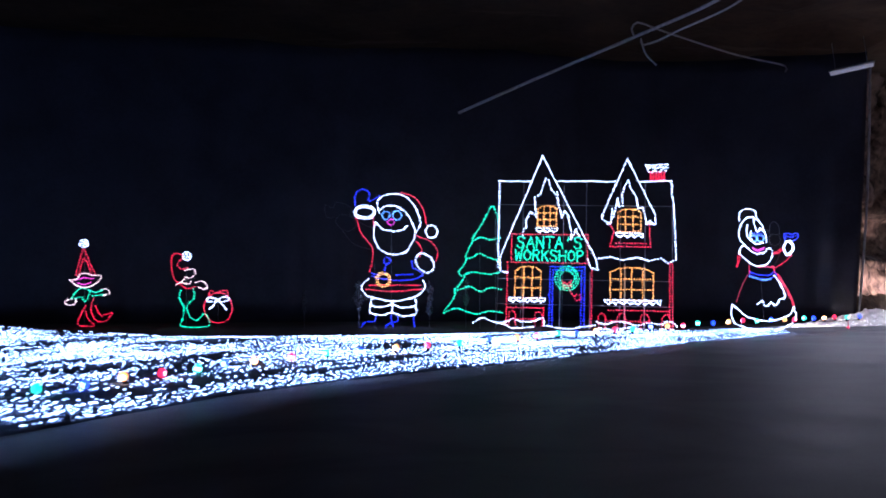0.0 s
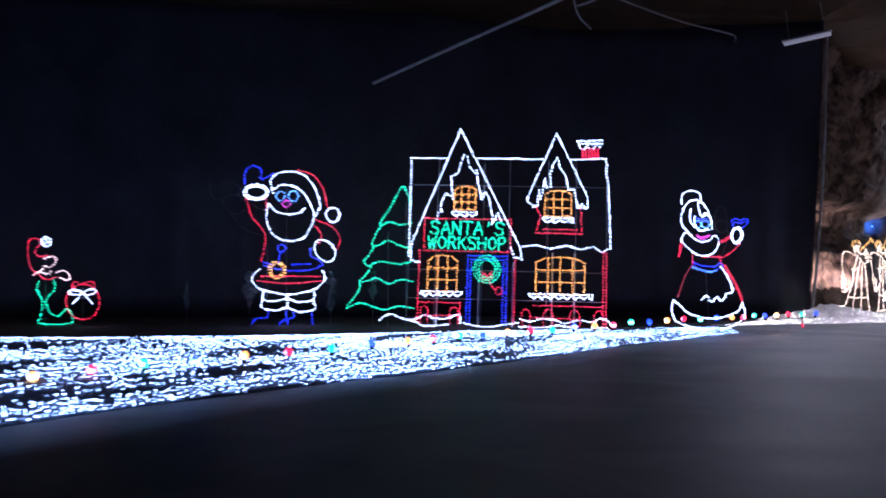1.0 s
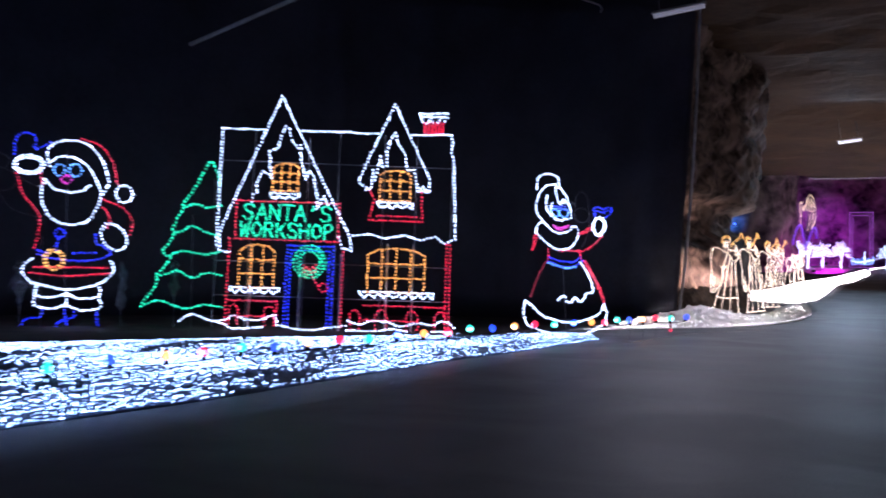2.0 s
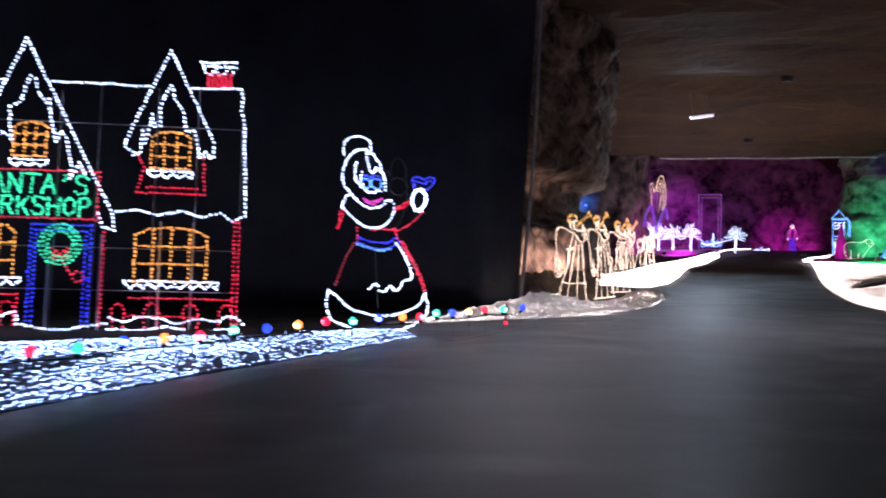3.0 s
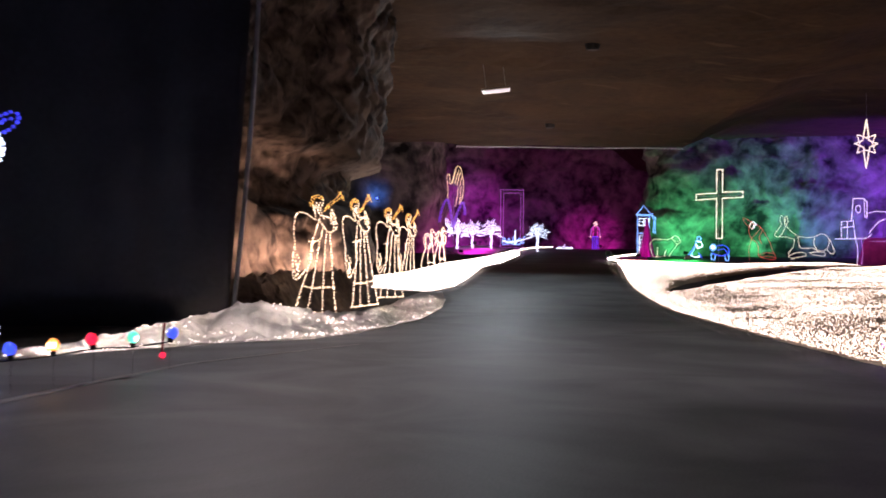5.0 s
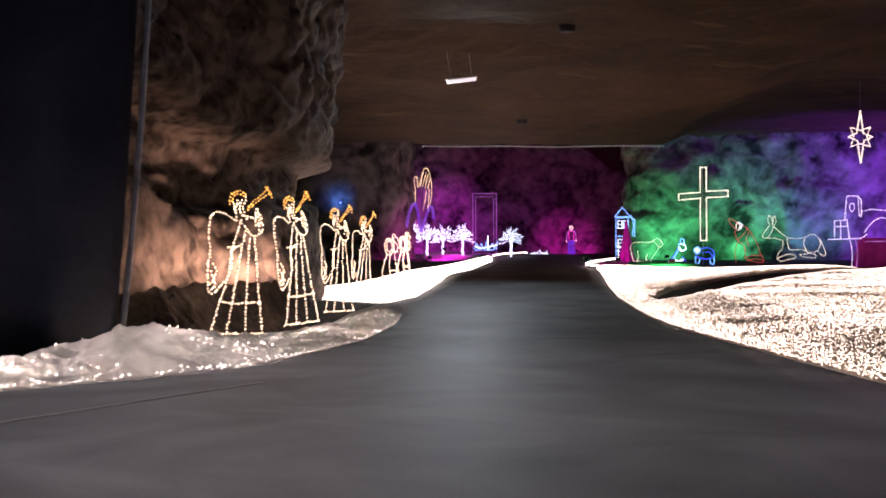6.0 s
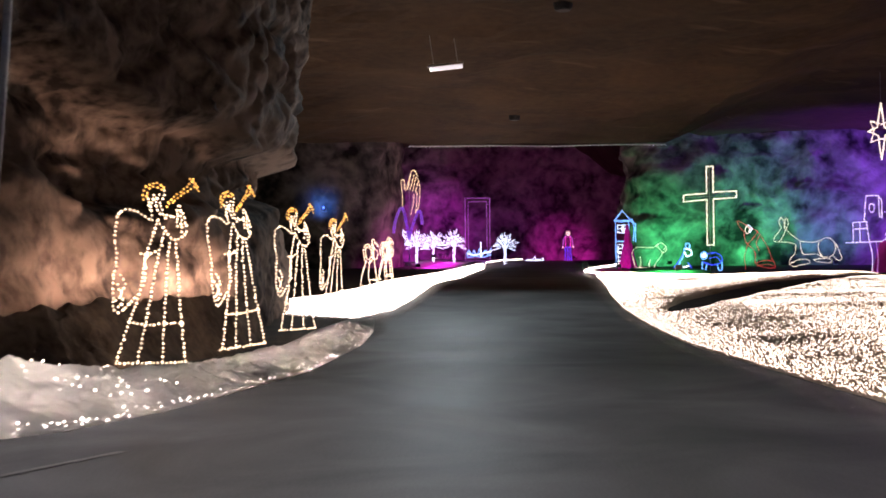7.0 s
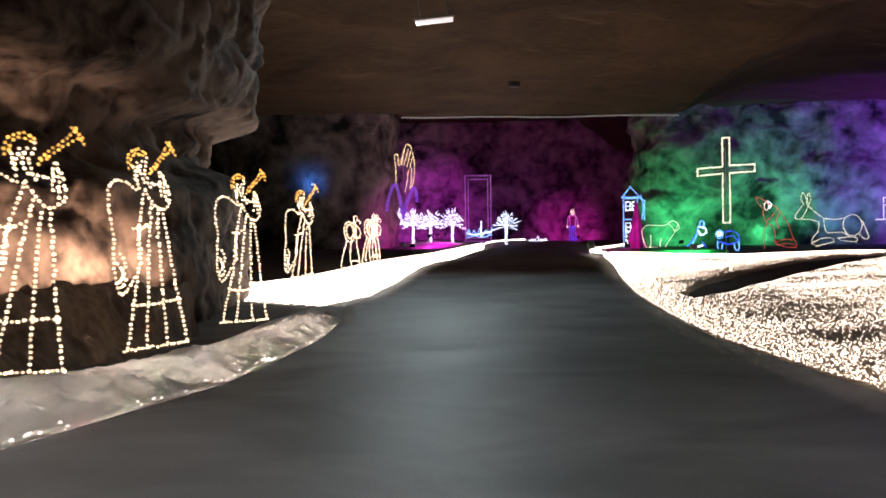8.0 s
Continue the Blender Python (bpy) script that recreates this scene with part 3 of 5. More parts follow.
def mat_height(f, g, x, y):
    s, l = sl(x, y)
    rise = clamp(g / 0.10) * clamp((1 - g) / 0.08)
    hump = 0.40 * math.exp(-((s - 53) / 7) ** 2 - ((l - 14) / 7) ** 2)
    return 0.02 + rise * (0.08 + hump + 0.10 * (fbm((x * 0.3, y * 0.3, 8.0), 3) + 0.2)) * (1 - clamp(1.6 * ditch(x, y))) - 0.14 * clamp(2 * ditch(x, y) - 0.2)


def mat_keep(x, y, f, g, rng):
    s, l = sl(x, y)
    if ditch(x, y) > 0.2 or s < 29 or s < 24 + 1.5 * l:
        return False
    patch = fbm((x * 0.45, y * 0.45, 4.0), 3)
    rim = clamp(1 - (l - lerp_list(ROAD_R, s)) / 0.9) + clamp((s - 67 - 0.45 * (l - 7)) / 4)
    return rng.uniform() < clamp(0.7 + 1.6 * patch + 0.9 * rim, 0.15, 1.0)


mat_thing = thing("light_carpet", "straw bank under a dense carpet of warm white string lights", "light carpet", kind="stuff")
part("bed", sheet("bed", bank(MAT_F, MAT_B, 120, 44, mat_height), ["straw"], skirt=0.25), mat_thing, "pale straw bed")
pl, rd = carpet_bulbs(MAT_F, MAT_B, mat_height, 0.098, 0.055, 0.0075, mat_keep, 5, stray=1.3)
part("small_lights", swarm("small_lights", pl, rd, "mat_led"), mat_thing, "warm white string lights")

# a few violet bulbs mixed into the near edge of the warm carpet
rng = np.random.RandomState(31)
pl = []
for i in range(700):
    s_, l_ = rng.normal(33.5, 1.3), 4.75 + abs(rng.normal(0.4, 1.4))
    x, y = ls(s_, l_)
    pl.append((x, y, ground_z(x, y) + 0.12 + rng.uniform(0, 0.08)))
tagged(part("violet_lights", swarm("violet_lights", pl, rng.uniform(0.012, 0.02, len(pl)), "violet"), mat_thing, "violet string lights"), kind="stuff")

# the brightest strip, up the hill beside the road
STRIP_F = [ls(*q) for q in ((58.8, -5.4), (56.8, -3.5), (55.7, -2.1), (58, -1.2), (62, -0.7), (68, -0.15), (74, 0.85), (82, 1.6), (92, 2.6), (104, 3.1))]
STRIP_B = [ls(*q) for q in ((60, -5.7), (61.5, -4.3), (63, -3.4), (65, -2.8), (68, -2.2), (73, -1.5), (80, -0.3), (88, 0.7), (96, 1.6), (105, 2.7))]


def strip_height(f, g, x, y):
    rise = clamp(g / 0.2) * clamp((1 - g) / 0.2)
    return 0.02 + rise * (0.05 + 0.06 * fbm((x * 0.5, y * 0.5, 2.0), 3))


strip = thing("light_carpet", "narrow snow-white verge under blazing warm white string lights", "light carpet", kind="stuff")
part("bed", sheet("bed", bank(STRIP_F, STRIP_B, 90, 12, strip_height), ["batting"], skirt=0.25), strip, "white batting bed")
pl, rd = carpet_bulbs(STRIP_F, STRIP_B, strip_height, 0.10, 0.09, 0.02, None, 7)
part("small_lights", swarm("small_lights", pl, rd, "strip"), strip, "warm white string lights")

# white rope of light round the road's far bend
bend = smooth_line([(*ls(s, l), ground_z(*ls(s, l)) + 0.12) for s, l in ((104, 3.2), (112, 4.2), (118, 5.5), (121, 7.0))], 0.12)
rope = thing("rope_light", "white rope light edging the far bend of the road", "rope light")
bv, bf = tube(bend, 0.02, 4)
part("cable", fast_mesh("cable", bv, bf, ["black"]), rope)
part("small_lights", swarm("small_lights", bend + np.array([0, 0, 0.03]), np.full(len(bend), 0.05), "strip"), rope)
bend = smooth_line([(*ls(s, l), ground_z(*ls(s, l)) + 0.12) for s, l in ((75.5, 6.7), (79, 6.6), (84, 7.6), (90, 9.4), (95, 10.8))], 0.12)
rope = thing("rope_light", "white rope light edging the magenta drape beside the road", "rope light")
bv, bf = tube(bend, 0.02, 4)
part("cable", fast_mesh("cable", bv, bf, ["black"]), rope)
part("small_lights", swarm("small_lights", bend + np.array([0, 0, 0.03]), np.full(len(bend), 0.06), "strip"), rope)

# fluffy snow bank below the trumpeters, with scattered lights
BATT_F = [(9.9, 33.6), (11.6, 34.4), (13.0, 35.05), (15.2, 35.75), (16.3, 36.7), (19.1, 40.1), (21.9, 44.7), (23.3, 47.3), (24.5, 49.9)]
BATT_B = [(10.1, 34.3), (11.6, 35.4), (12.6, 37.6), (14.4, 40.0), (16.2, 41.35), (18.2, 42.2), (20.2, 44.6), (22.2, 48.0), (24.1, 50.4)]


def puffs(x, y):
    """Round tufts of batting pressed against one another."""
    bent = Vector((x, y, 0.0)) + 0.16 * noise.noise_vector((x * 1.9, y * 1.9, 3.0))
    return 1 - min(1.0, noise.voronoi(bent / 0.42)[0][0] * 1.25) ** 1.6 + 0.4 * (1 - min(1.0, noise.voronoi(bent / 0.17)[0][0] * 1.2))


def batt_height(f, g, x, y):
    rise = clamp(g / 0.22) ** 0.6 * clamp((1 - g) / 0.5)
    heap = 0.3 * math.exp(-((x - 14.7) / 1.35) ** 2 - ((y - 38.0) / 1.5) ** 2)
    low = 1 - 0.1 * clamp((x - 15.6) / 1.2)
    return 0.03 + rise * clamp(f * 6, 0.15, 1) * clamp((1 - f) * 6, 0.1, 1) * (low * (0.03 + 0.26 * abs(fbm((x * 1.1, y * 1.1, 6.0), 4))) + heap + 0.16 * abs(fbm((x * 2.8, y * 2.8, 1.0), 4)) + 0.11 * puffs(x, y))


batting = thing("snow_bank", "fluffy grey-white batting bank with scattered warm lights", "snow bank", kind="stuff")
part("batting", sheet("batting", bank(BATT_F, BATT_B, 420, 76, batt_height), ["batting"], skirt=0.2), batting)
rng = np.random.RandomState(12)
spots, heap, buried = [], [], []
for i in range(2600):
    f, g = rng.uniform(0.02, 1), rng.uniform(0.03, 0.92)
    (ax, ay), (bx, by) = edge_point(BATT_F, f), edge_point(BATT_B, f)
    x, y = ax + (bx - ax) * g, ay + (by - ay) * g
    cluster = fbm((x * 0.7, y * 0.7, 13.0), 2)
    if i % 14 == 0:
        g = abs(rng.normal(0.014, 0.014))
        x, y = ax + (bx - ax) * g, ay + (by - ay) * g
        spots.append((x, y, batt_height(f, g, x, y) + 0.008))
    elif rng.uniform() < clamp(0.6 + 0.5 * cluster):
        buried.append((x, y, batt_height(f, g, x, y) - rng.uniform(0.05, 0.12)))
        if rng.uniform() < clamp(0.3 + 1.3 * cluster, 0, 0.65) and 0.2 < f < 0.52 and 0.1 < g < 0.8:
            heap.append((x, y, batt_height(f, g, x, y) + 0.012))
tagged(part("small_lights", swarm("small_lights", spots, rng.uniform(0.006, 0.012, len(spots)), "strip", "ico"), batting, "warm white string lights"), kind="stuff")
tagged(part("heap_lights", swarm("heap_lights", heap, rng.uniform(0.007, 0.013, len(heap)), "heap_led", "ico"), batting, "clustered warm lights on the heap"), kind="stuff")
# Unseen bulbs, spread and boosted to replace the headlights' glow on the bank.
tagged(part("buried_lights", swarm("buried_lights", buried, rng.uniform(0.007, 0.012, len(buried)), "hidden"), batting, "warm lights under the batting, also standing in for headlight glow"), kind="stuff")

# string of large coloured bulbs along the verge
BULB_PATH = smooth_line([(-6.2, 9.4, 0.04), (-4.9, 12.4, 0.04), (-4.2, 14.2, 0.04), (-3.17, 17.2, 0.04), (-2.5, 18.4, 0.05), (-1.0, 20.2, 0.07), (0.7, 21.9, 0.13), (2.5, 23.6, 0.19), (5.4, 25.9, 0.28), (7.4, 27.6, 0.33), (8.9, 28.8, 0.33), (10.2, 30.15, 0.33), (11.2, 31.1, 0.33), (12.0, 31.7, 0.34)], 0.02)
BULB_LINE, run = [BULB_PATH[-1]], 0.0
for p in BULB_PATH[::-1]:
    run += 0.02
    if run >= (0.60 if p[0] > 1.5 else 0.86):
        BULB_LINE.append(p)
        run = 0.0
BULB_LINE = BULB_LINE[::-1]


def bulb_mesh(name, mat):
    """A strawberry-shaped lamp with a socket, base at the origin."""
    prof = [(0.0, 0.0), (0.026, 0.0), (0.03, 0.03), (0.026, 0.05), (0.046, 0.07), (0.056, 0.095), (0.052, 0.125), (0.032, 0.155), (0.0, 0.17)]
    V, F, I = [], [], []
    n = 10
    prof = [(1.06 * rr, 1.06 * z) for rr, z in prof]
    for rr, z in prof:
        V += [(rr * math.cos(2 * math.pi * i / n), rr * math.sin(2 * math.pi * i / n), z) for i in range(n)]
    for j in range(len(prof) - 1):
        for i in range(n):
            F.append((j * n + i, j * n + (i + 1) % n, (j + 1) * n + (i + 1) % n, (j + 1) * n + i))
            # a few faces on one side glow hotter, imitating the bulb's glaring centre
            I.append(0 if j < 3 else (2 if j in (4, 5) and i < 4 else 1))
    return mesh(name, V, F, ["black", mat, mat.replace("bulb", "core")], I, True)


string = thing("string_light", "string of large red, green, blue and amber bulbs along the verge", "string light")
rng = np.random.RandomState(4)
cable = [(x, y, z + 0.015 * math.sin(i * 2.3)) for i, (x, y, z) in enumerate(BULB_LINE)]
bv, bf = tube(smooth_line(cable, 0.2), 0.008, 4)
part("cable", fast_mesh("cable", bv, bf, ["black"]), string)
kinds = [bulb_mesh("bulb", m) for m in ("bulb_amber", "bulb_red", "bulb_green", "bulb_blue")]
sv, sf = tube([(0, 0, -0.42), (0, 0, 0)], 0.0018, 4)
stake_mesh = fast_mesh("stake", sv, sf, ["black"])
n_bulbs = len(cable)
for i, (x, y, z) in enumerate(cable):
    b = part("bulb", kinds[(i - n_bulbs) % 4], string)
    b.matrix_basis = pose(x, y, z - 0.005, rng.uniform(-14, 14), rng.uniform(-14, 14), rng.uniform(0, 360))
    part("stake", stake_mesh, string).location = (x, y, z)

# pale line worn along the verge, and painted edge in front of the bank
rows = []
for i in range(40):
    f = i / 39
    x, y = edge_point([(9.9, 29.4), (11.2, 31.0), (12.4, 32.4), (15.4, 34.4)], f)
    nx, ny = 0.06 * (1 - 0.5 * f), -0.05 * (1 - 0.5 * f)
    s_, l_ = sl(x, y)
    a_, b_ = lerp_list(ROAD_L, s_), lerp_list(ROAD_R, s_)
    zz = 0.015 + 0.012 * math.sin(math.pi * clamp((l_ - a_) / (b_ - a_)))
    rows.append([(x - nx, y - ny, zz), (x + nx, y + ny, zz)])
setting("road_edge_line", sheet("road_edge_line", rows, ["paint"], skirt=0.004), "worn pale edge line on the asphalt", "road marking")

# ---- the workshop of lights ----
HO, HS = (1040, 583), 0.0173


def hp(pts):
    return px(pts, HO, HS)


def lit(name, strokes, parent, label="", **kw):
    return part(name, wired(name, [(m, p, k) for m, p, k in strokes], **dict(dict(step=0.08, r=0.025), **kw)), parent, label)


house = thing("workshop_display", "gabled workshop outlined in white, red and blue lights", "light display", (4.26, 33.0, 0.08), -7.3)
house.matrix_basis = pose(4.26, 33.0, 0.08, -10, 1.1, -7.3)
lit("gable", [("white", hp([(902, 490), (890, 487), (889, 462), (960, 275), (1000, 352), (1058, 464), (1061, 482), (1049, 479), (1044, 464)]), "l"),
              ("white", hp([(928, 421), (929, 411), (934, 409), (933, 395), (940, 379), (948, 384), (952, 388), (949, 370), (948, 352), (958, 347), (962, 330), (967, 317), (972, 320), (976, 335), (984, 346), (988, 342), (990, 362), (996, 388), (1002, 377), (1007, 384), (1010, 398), (1014, 414), (1013, 428), (1018, 420), (1022, 410), (1027, 422)]), "l")], house, "snowy white gable outline")
lit("roof", [("white", hp([(886, 480), (884, 323), (940, 323)]), "l"), ("white", hp([(986, 322), (1090, 322)]), "l"), ("white", hp([(1132, 322), (1187, 320), (1190, 330), (1188, 345), (1192, 360), (1196, 462), (1182, 468), (1170, 460), (1150, 465), (1130, 459), (1105, 464), (1082, 459), (1062, 462)]), "l")], house, "white roof outline")
dormer = lit("dormer", [("white", hp([(1080, 398), (1068, 392), (1068, 383), (1111, 280), (1160, 382), (1160, 398), (1146, 399)]), "l"),
                        ("white", hp([(1076, 400), (1083, 396), (1085, 372), (1088, 386), (1092, 366), (1094, 354), (1097, 367), (1103, 366), (1102, 346), (1106, 331), (1113, 320), (1117, 335), (1127, 350), (1130, 370), (1138, 370), (1143, 385), (1145, 399), (1152, 393), (1158, 400)]), "l"),
                        ("red", hp([(1082, 400), (1088, 412), (1082, 440), (1152, 440), (1150, 402)]), "l"), ("red", hp([(1092, 434), (1144, 434)]), "l")], house, "white dormer over a red frame")
chimney = lit("chimney", [("red", hp([(1151, 304), (1176, 304), (1176, 320), (1151, 320), (1151, 304)]), "l"), *[("red", hp([(1152, 304 + 1.6 * q), (1175, 304 + 1.6 * q)]), "l") for q in range(1, 10)]], house, "red chimney")
lit("snow_cap", [("white", hp([(1144, 292), (1181, 290), (1182, 296), (1178, 301), (1174, 296), (1168, 303), (1162, 306), (1160, 298), (1154, 305), (1148, 303), (1144, 292)]), "l"), ("white", hp([(1147, 296), (1178, 295)]), "l")], chimney, "white snow cap")
for xx, top in ((903, 472), (1051, 484), (1190, 470), (968, 552), (1185, 470)):
    lit("wall_post", [("red", hp([(xx, top), (xx, 583)]), "l")], house, "red upright of lights")
lit("flower_box", [("red", hp([(906, 552), (966, 552)]), "l"), ("red", hp([(908, 583), (908, 562), (914, 558), (919, 564), (919, 583)]), "c"), ("red", hp([(954, 583), (953, 566), (959, 559), (965, 564), (966, 583)]), "c"), ("red", hp([(915, 572), (960, 572)]), "l")], house, "red flower box")
lit("flower_box", [("red", hp([(1064, 583), (1063, 566), (1069, 559), (1075, 565), (1075, 583)]), "c"), ("red", hp([(1080, 553), (1184, 553)]), "l"), ("red", hp([(1096, 583), (1096, 565), (1104, 558), (1110, 566), (1110, 583)]), "c"),
                   ("red", hp([(1136, 583), (1136, 565), (1143, 558), (1150, 566), (1150, 583)]), "c"), ("red", hp([(1172, 583), (1172, 565), (1180, 558), (1186, 566)]), "c"), ("red", hp([(1080, 572), (1150, 572)]), "l")], house, "red flower box")


def lit_window(x0, x1, bottom, top, cols, rows_, sill):
    """An arched window of orange lights with its bars and snowy sill."""
    rise = (bottom - top) * 0.16
    mid = (x0 + x1) / 2
    out = [("orange", hp([(x0, bottom), (x0, top + rise), (x0 + (x1 - x0) * 0.2, top + rise * 0.2), (mid, top), (x1 - (x1 - x0) * 0.2, top + rise * 0.2), (x1, top + rise), (x1, bottom), (x0, bottom)]), "l")]
    w = lit("window", out, house, "orange arched window outline")
    bars = []
    for c in range(1, cols):
        xx = x0 + (x1 - x0) * c / cols
        bars.append(("orange", hp([(xx, bottom), (xx, top + rise * 0.3)]), "l"))
    for q in range(1, rows_):
        zz = bottom + (top + rise - bottom) * q / (rows_ - 0.4)
        bars.append(("orange", hp([(x0, zz), (x1, zz)]), "l"))
    for bar in bars:
        lit("glazing_bar", [bar], w)
    x0, x1, z = sill
    n = int((x1 - x0) / 6)
    drip = [(x0 + (x1 - x0) * i / n, z + (7 if i % 2 else 3)) for i in range(n + 1)]
    lit("sill", [("white", hp([(x0, z), (x1, z)]), "l"), ("white", hp([(x0, z)] + drip + [(x1, z)]), "l")], w, "snowy white sill")


lit_window(917, 962, 535, 478, 3, 3, (908, 970, 535))
lit_window(1083, 1157, 535, 477, 4, 3, (1074, 1169, 535))
lit_window(954, 987, 405, 368, 3, 3, (952, 989, 409))
lit_window(1095, 1135, 413, 372, 3, 3, (1093, 1138, 416))
door = lit("door_outline", [("blue", hp([(978, 583), (978, 478), (1038, 478), (1038, 583)]), "l"), ("blue", hp([(983, 583), (983, 484), (1033, 484), (1033, 583)]), "l")], house, "blue door outline")
wreath = lit("wreath", [("green", [(x, -0.05, z) for x, _, z in ring((1008 - HO[0]) * HS, (HO[1] - 499) * HS, 0.36, 0.37)], "c"), ("green", [(x, -0.05, z) for x, _, z in ring((1008 - HO[0]) * HS, (HO[1] - 499) * HS, 0.22, 0.23)], "c"),
                        ("green", [(x, -0.05, z) for x, _, z in ring((1008 - HO[0]) * HS, (HO[1] - 499) * HS, 0.29, 0.30)], "c")], door, "round green wreath")
lit("bow", [("red", hp([(1008, 509), (1000, 503), (1001, 513), (1008, 509), (1016, 503), (1016, 513), (1008, 509)]), "l"), ("red", hp([(1003, 506), (1003, 511), (1013, 506), (1013, 511)]), "l"), ("red", hp([(1008, 510), (1014, 522), (1020, 530)]), "l"), ("red", hp([(1008, 510), (1003, 519)]), "l"), ("red", [(x, 0, z) for x, _, z in ring((1027 - HO[0]) * HS, (HO[1] - 532) * HS, 0.09)], "c")], door, "red bow")
lit("snow_drift", [("white", hp([(890, 580), (905, 577), (915, 572), (930, 577), (950, 576), (966, 569), (970, 578)]), "c"), ("white", hp([(970, 582), (990, 586), (1015, 587), (1040, 583), (1058, 580)]), "c"),
                   ("white", hp([(1060, 574), (1076, 578), (1092, 573), (1112, 574), (1128, 579), (1148, 574), (1170, 576), (1184, 570), (1197, 578)]), "c"),
                   ("white", hp([(1060, 586), (1090, 587), (1120, 583), (1150, 588), (1180, 584), (1200, 587)]), "c"), ("white", hp([(845, 581), (860, 572), (880, 578), (900, 582), (915, 588), (950, 586)]), "c")], house, "white snow drift outline")
for xx, top in ((932, 476), (996, 512), (1048, 486), (1108, 470), (1142, 470)):
    V, F = tube([(x, 0.07, z) for x, z in hp([(xx, top), (xx, 588)])], 0.024, 6)
    part("stand_pipe", fast_mesh("stand_pipe", V, F, ["pale"]), house, "pale upright pipe of the stand")
sign = lit("sign", [("red", hp([(909, 420), (1043, 420), (1043, 471), (909, 471), (909, 420)]), "l")], house, "red sign frame")
# letter strokes in a box one wide and one high
LETTERS = {
    "S": [[(0.95, 0.85), (0.7, 1), (0.25, 1), (0.05, 0.8), (0.25, 0.55), (0.75, 0.45), (0.95, 0.2), (0.75, 0), (0.25, 0), (0.05, 0.15)]],
    "A": [[(0, 0), (0.5, 1), (1, 0)], [(0.2, 0.35), (0.8, 0.35)]], "N": [[(0.05, 0), (0.05, 1), (0.95, 0), (0.95, 1)]], "T": [[(0, 1), (1, 1)], [(0.5, 1), (0.5, 0)]],
    "'": [[(0.5, 1), (0.4, 0.68)]], "W": [[(0, 1), (0.25, 0), (0.5, 0.8), (0.75, 0), (1, 1)]], "O": [[(0.5, 1), (0.1, 0.8), (0.02, 0.5), (0.1, 0.2), (0.5, 0), (0.9, 0.2), (0.98, 0.5), (0.9, 0.8), (0.5, 1)]],
    "R": [[(0.08, 0), (0.08, 1), (0.7, 1), (0.92, 0.77), (0.7, 0.53), (0.08, 0.53)], [(0.5, 0.53), (0.95, 0)]], "K": [[(0.08, 0), (0.08, 1)], [(0.92, 1), (0.1, 0.45)], [(0.35, 0.6), (0.95, 0)]],
    "H": [[(0.05, 0), (0.05, 1)], [(0.95, 0), (0.95, 1)], [(0.05, 0.5), (0.95, 0.5)]], "P": [[(0.08, 0), (0.08, 1), (0.7, 1), (0.92, 0.75), (0.7, 0.5), (0.08, 0.5)]]}
for text, z, high, wide in (("SANTA'S", 445, 0.34, 2.02), ("WORKSHOP", 468, 0.32, 2.14)):
    cell = wide / len(text)
    strokes = []
    for i, ch in enumerate(text):
        x0 = (976 - HO[0]) * HS - wide / 2 + cell * (i + 0.11)
        for path in LETTERS[ch]:
            strokes.append(("green", [(x0 + 0.78 * cell * u, -0.05, (HO[1] - z) * HS + high * v) for u, v in path], "l"))
    lit("letters", strokes, sign, "green glowing letters reading " + text, r=0.026, step=0.05)
for xx, top in ((886, 330), (928, 322), (1000, 330), (1040, 322), (1100, 322), (1143, 322), (1190, 330)):
    lit("support_post", [("steel", [(p[0], 0.06, p[1]) for p in hp([(xx, 586), (xx, top)])], "l")], house, wire=0.014)
for zz in (365, 500, 545):
    lit("support_rail", [("steel", [(p[0], 0.09, p[1]) for p in hp([(886, zz), (1190, zz)])], "l")], house, wire=0.014)


# ---- figures of light beside the workshop ----
def sk(mat, pts, kind="c"):
    return (mat, pts, kind)


def figure(name, label, category, strokes, origin, scale, at, rz, group="light figures by the workshop", **kw):
    out = []
    for mat, pts, kind in strokes:
        out.append((mat, px(pts, origin, scale), kind))
    return statue(name, label, category, out, at, rz, group, **kw)


def oval(cx, cz, rx, rz=None, turn=0.0, n=14):
    return [(x, z) for x, _, z in ring(cx, cz, rx, rz, n, turn)]


tree = figure("tree_display", "green outline of a tiered fir tree in lights", "light display", [
    sk("green", [(884, 400), (881, 385), (872, 370), (862, 386), (850, 408), (836, 431), (852, 426), (868, 430), (886, 427)]),
    sk("green", [(838, 432), (830, 446), (824, 462), (836, 462), (850, 455), (866, 462), (884, 467)]),
    sk("green", [(826, 466), (820, 478), (812, 487), (818, 495), (834, 488), (852, 490), (868, 492), (885, 488)]),
    sk("green", [(822, 498), (814, 510), (804, 521), (818, 518), (834, 514), (850, 523), (870, 516), (888, 519)]),
    sk("green", [(806, 526), (800, 540), (785, 560), (806, 553), (830, 560), (848, 563), (866, 558), (890, 561)]),
    sk("steel", [(850, 590), (850, 440)], "l"), sk("steel", [(878, 590), (878, 392)], "l")], (840, 588), 0.0173, (0.97, 34.0, 0.0), -4, r=0.031, step=0.088)

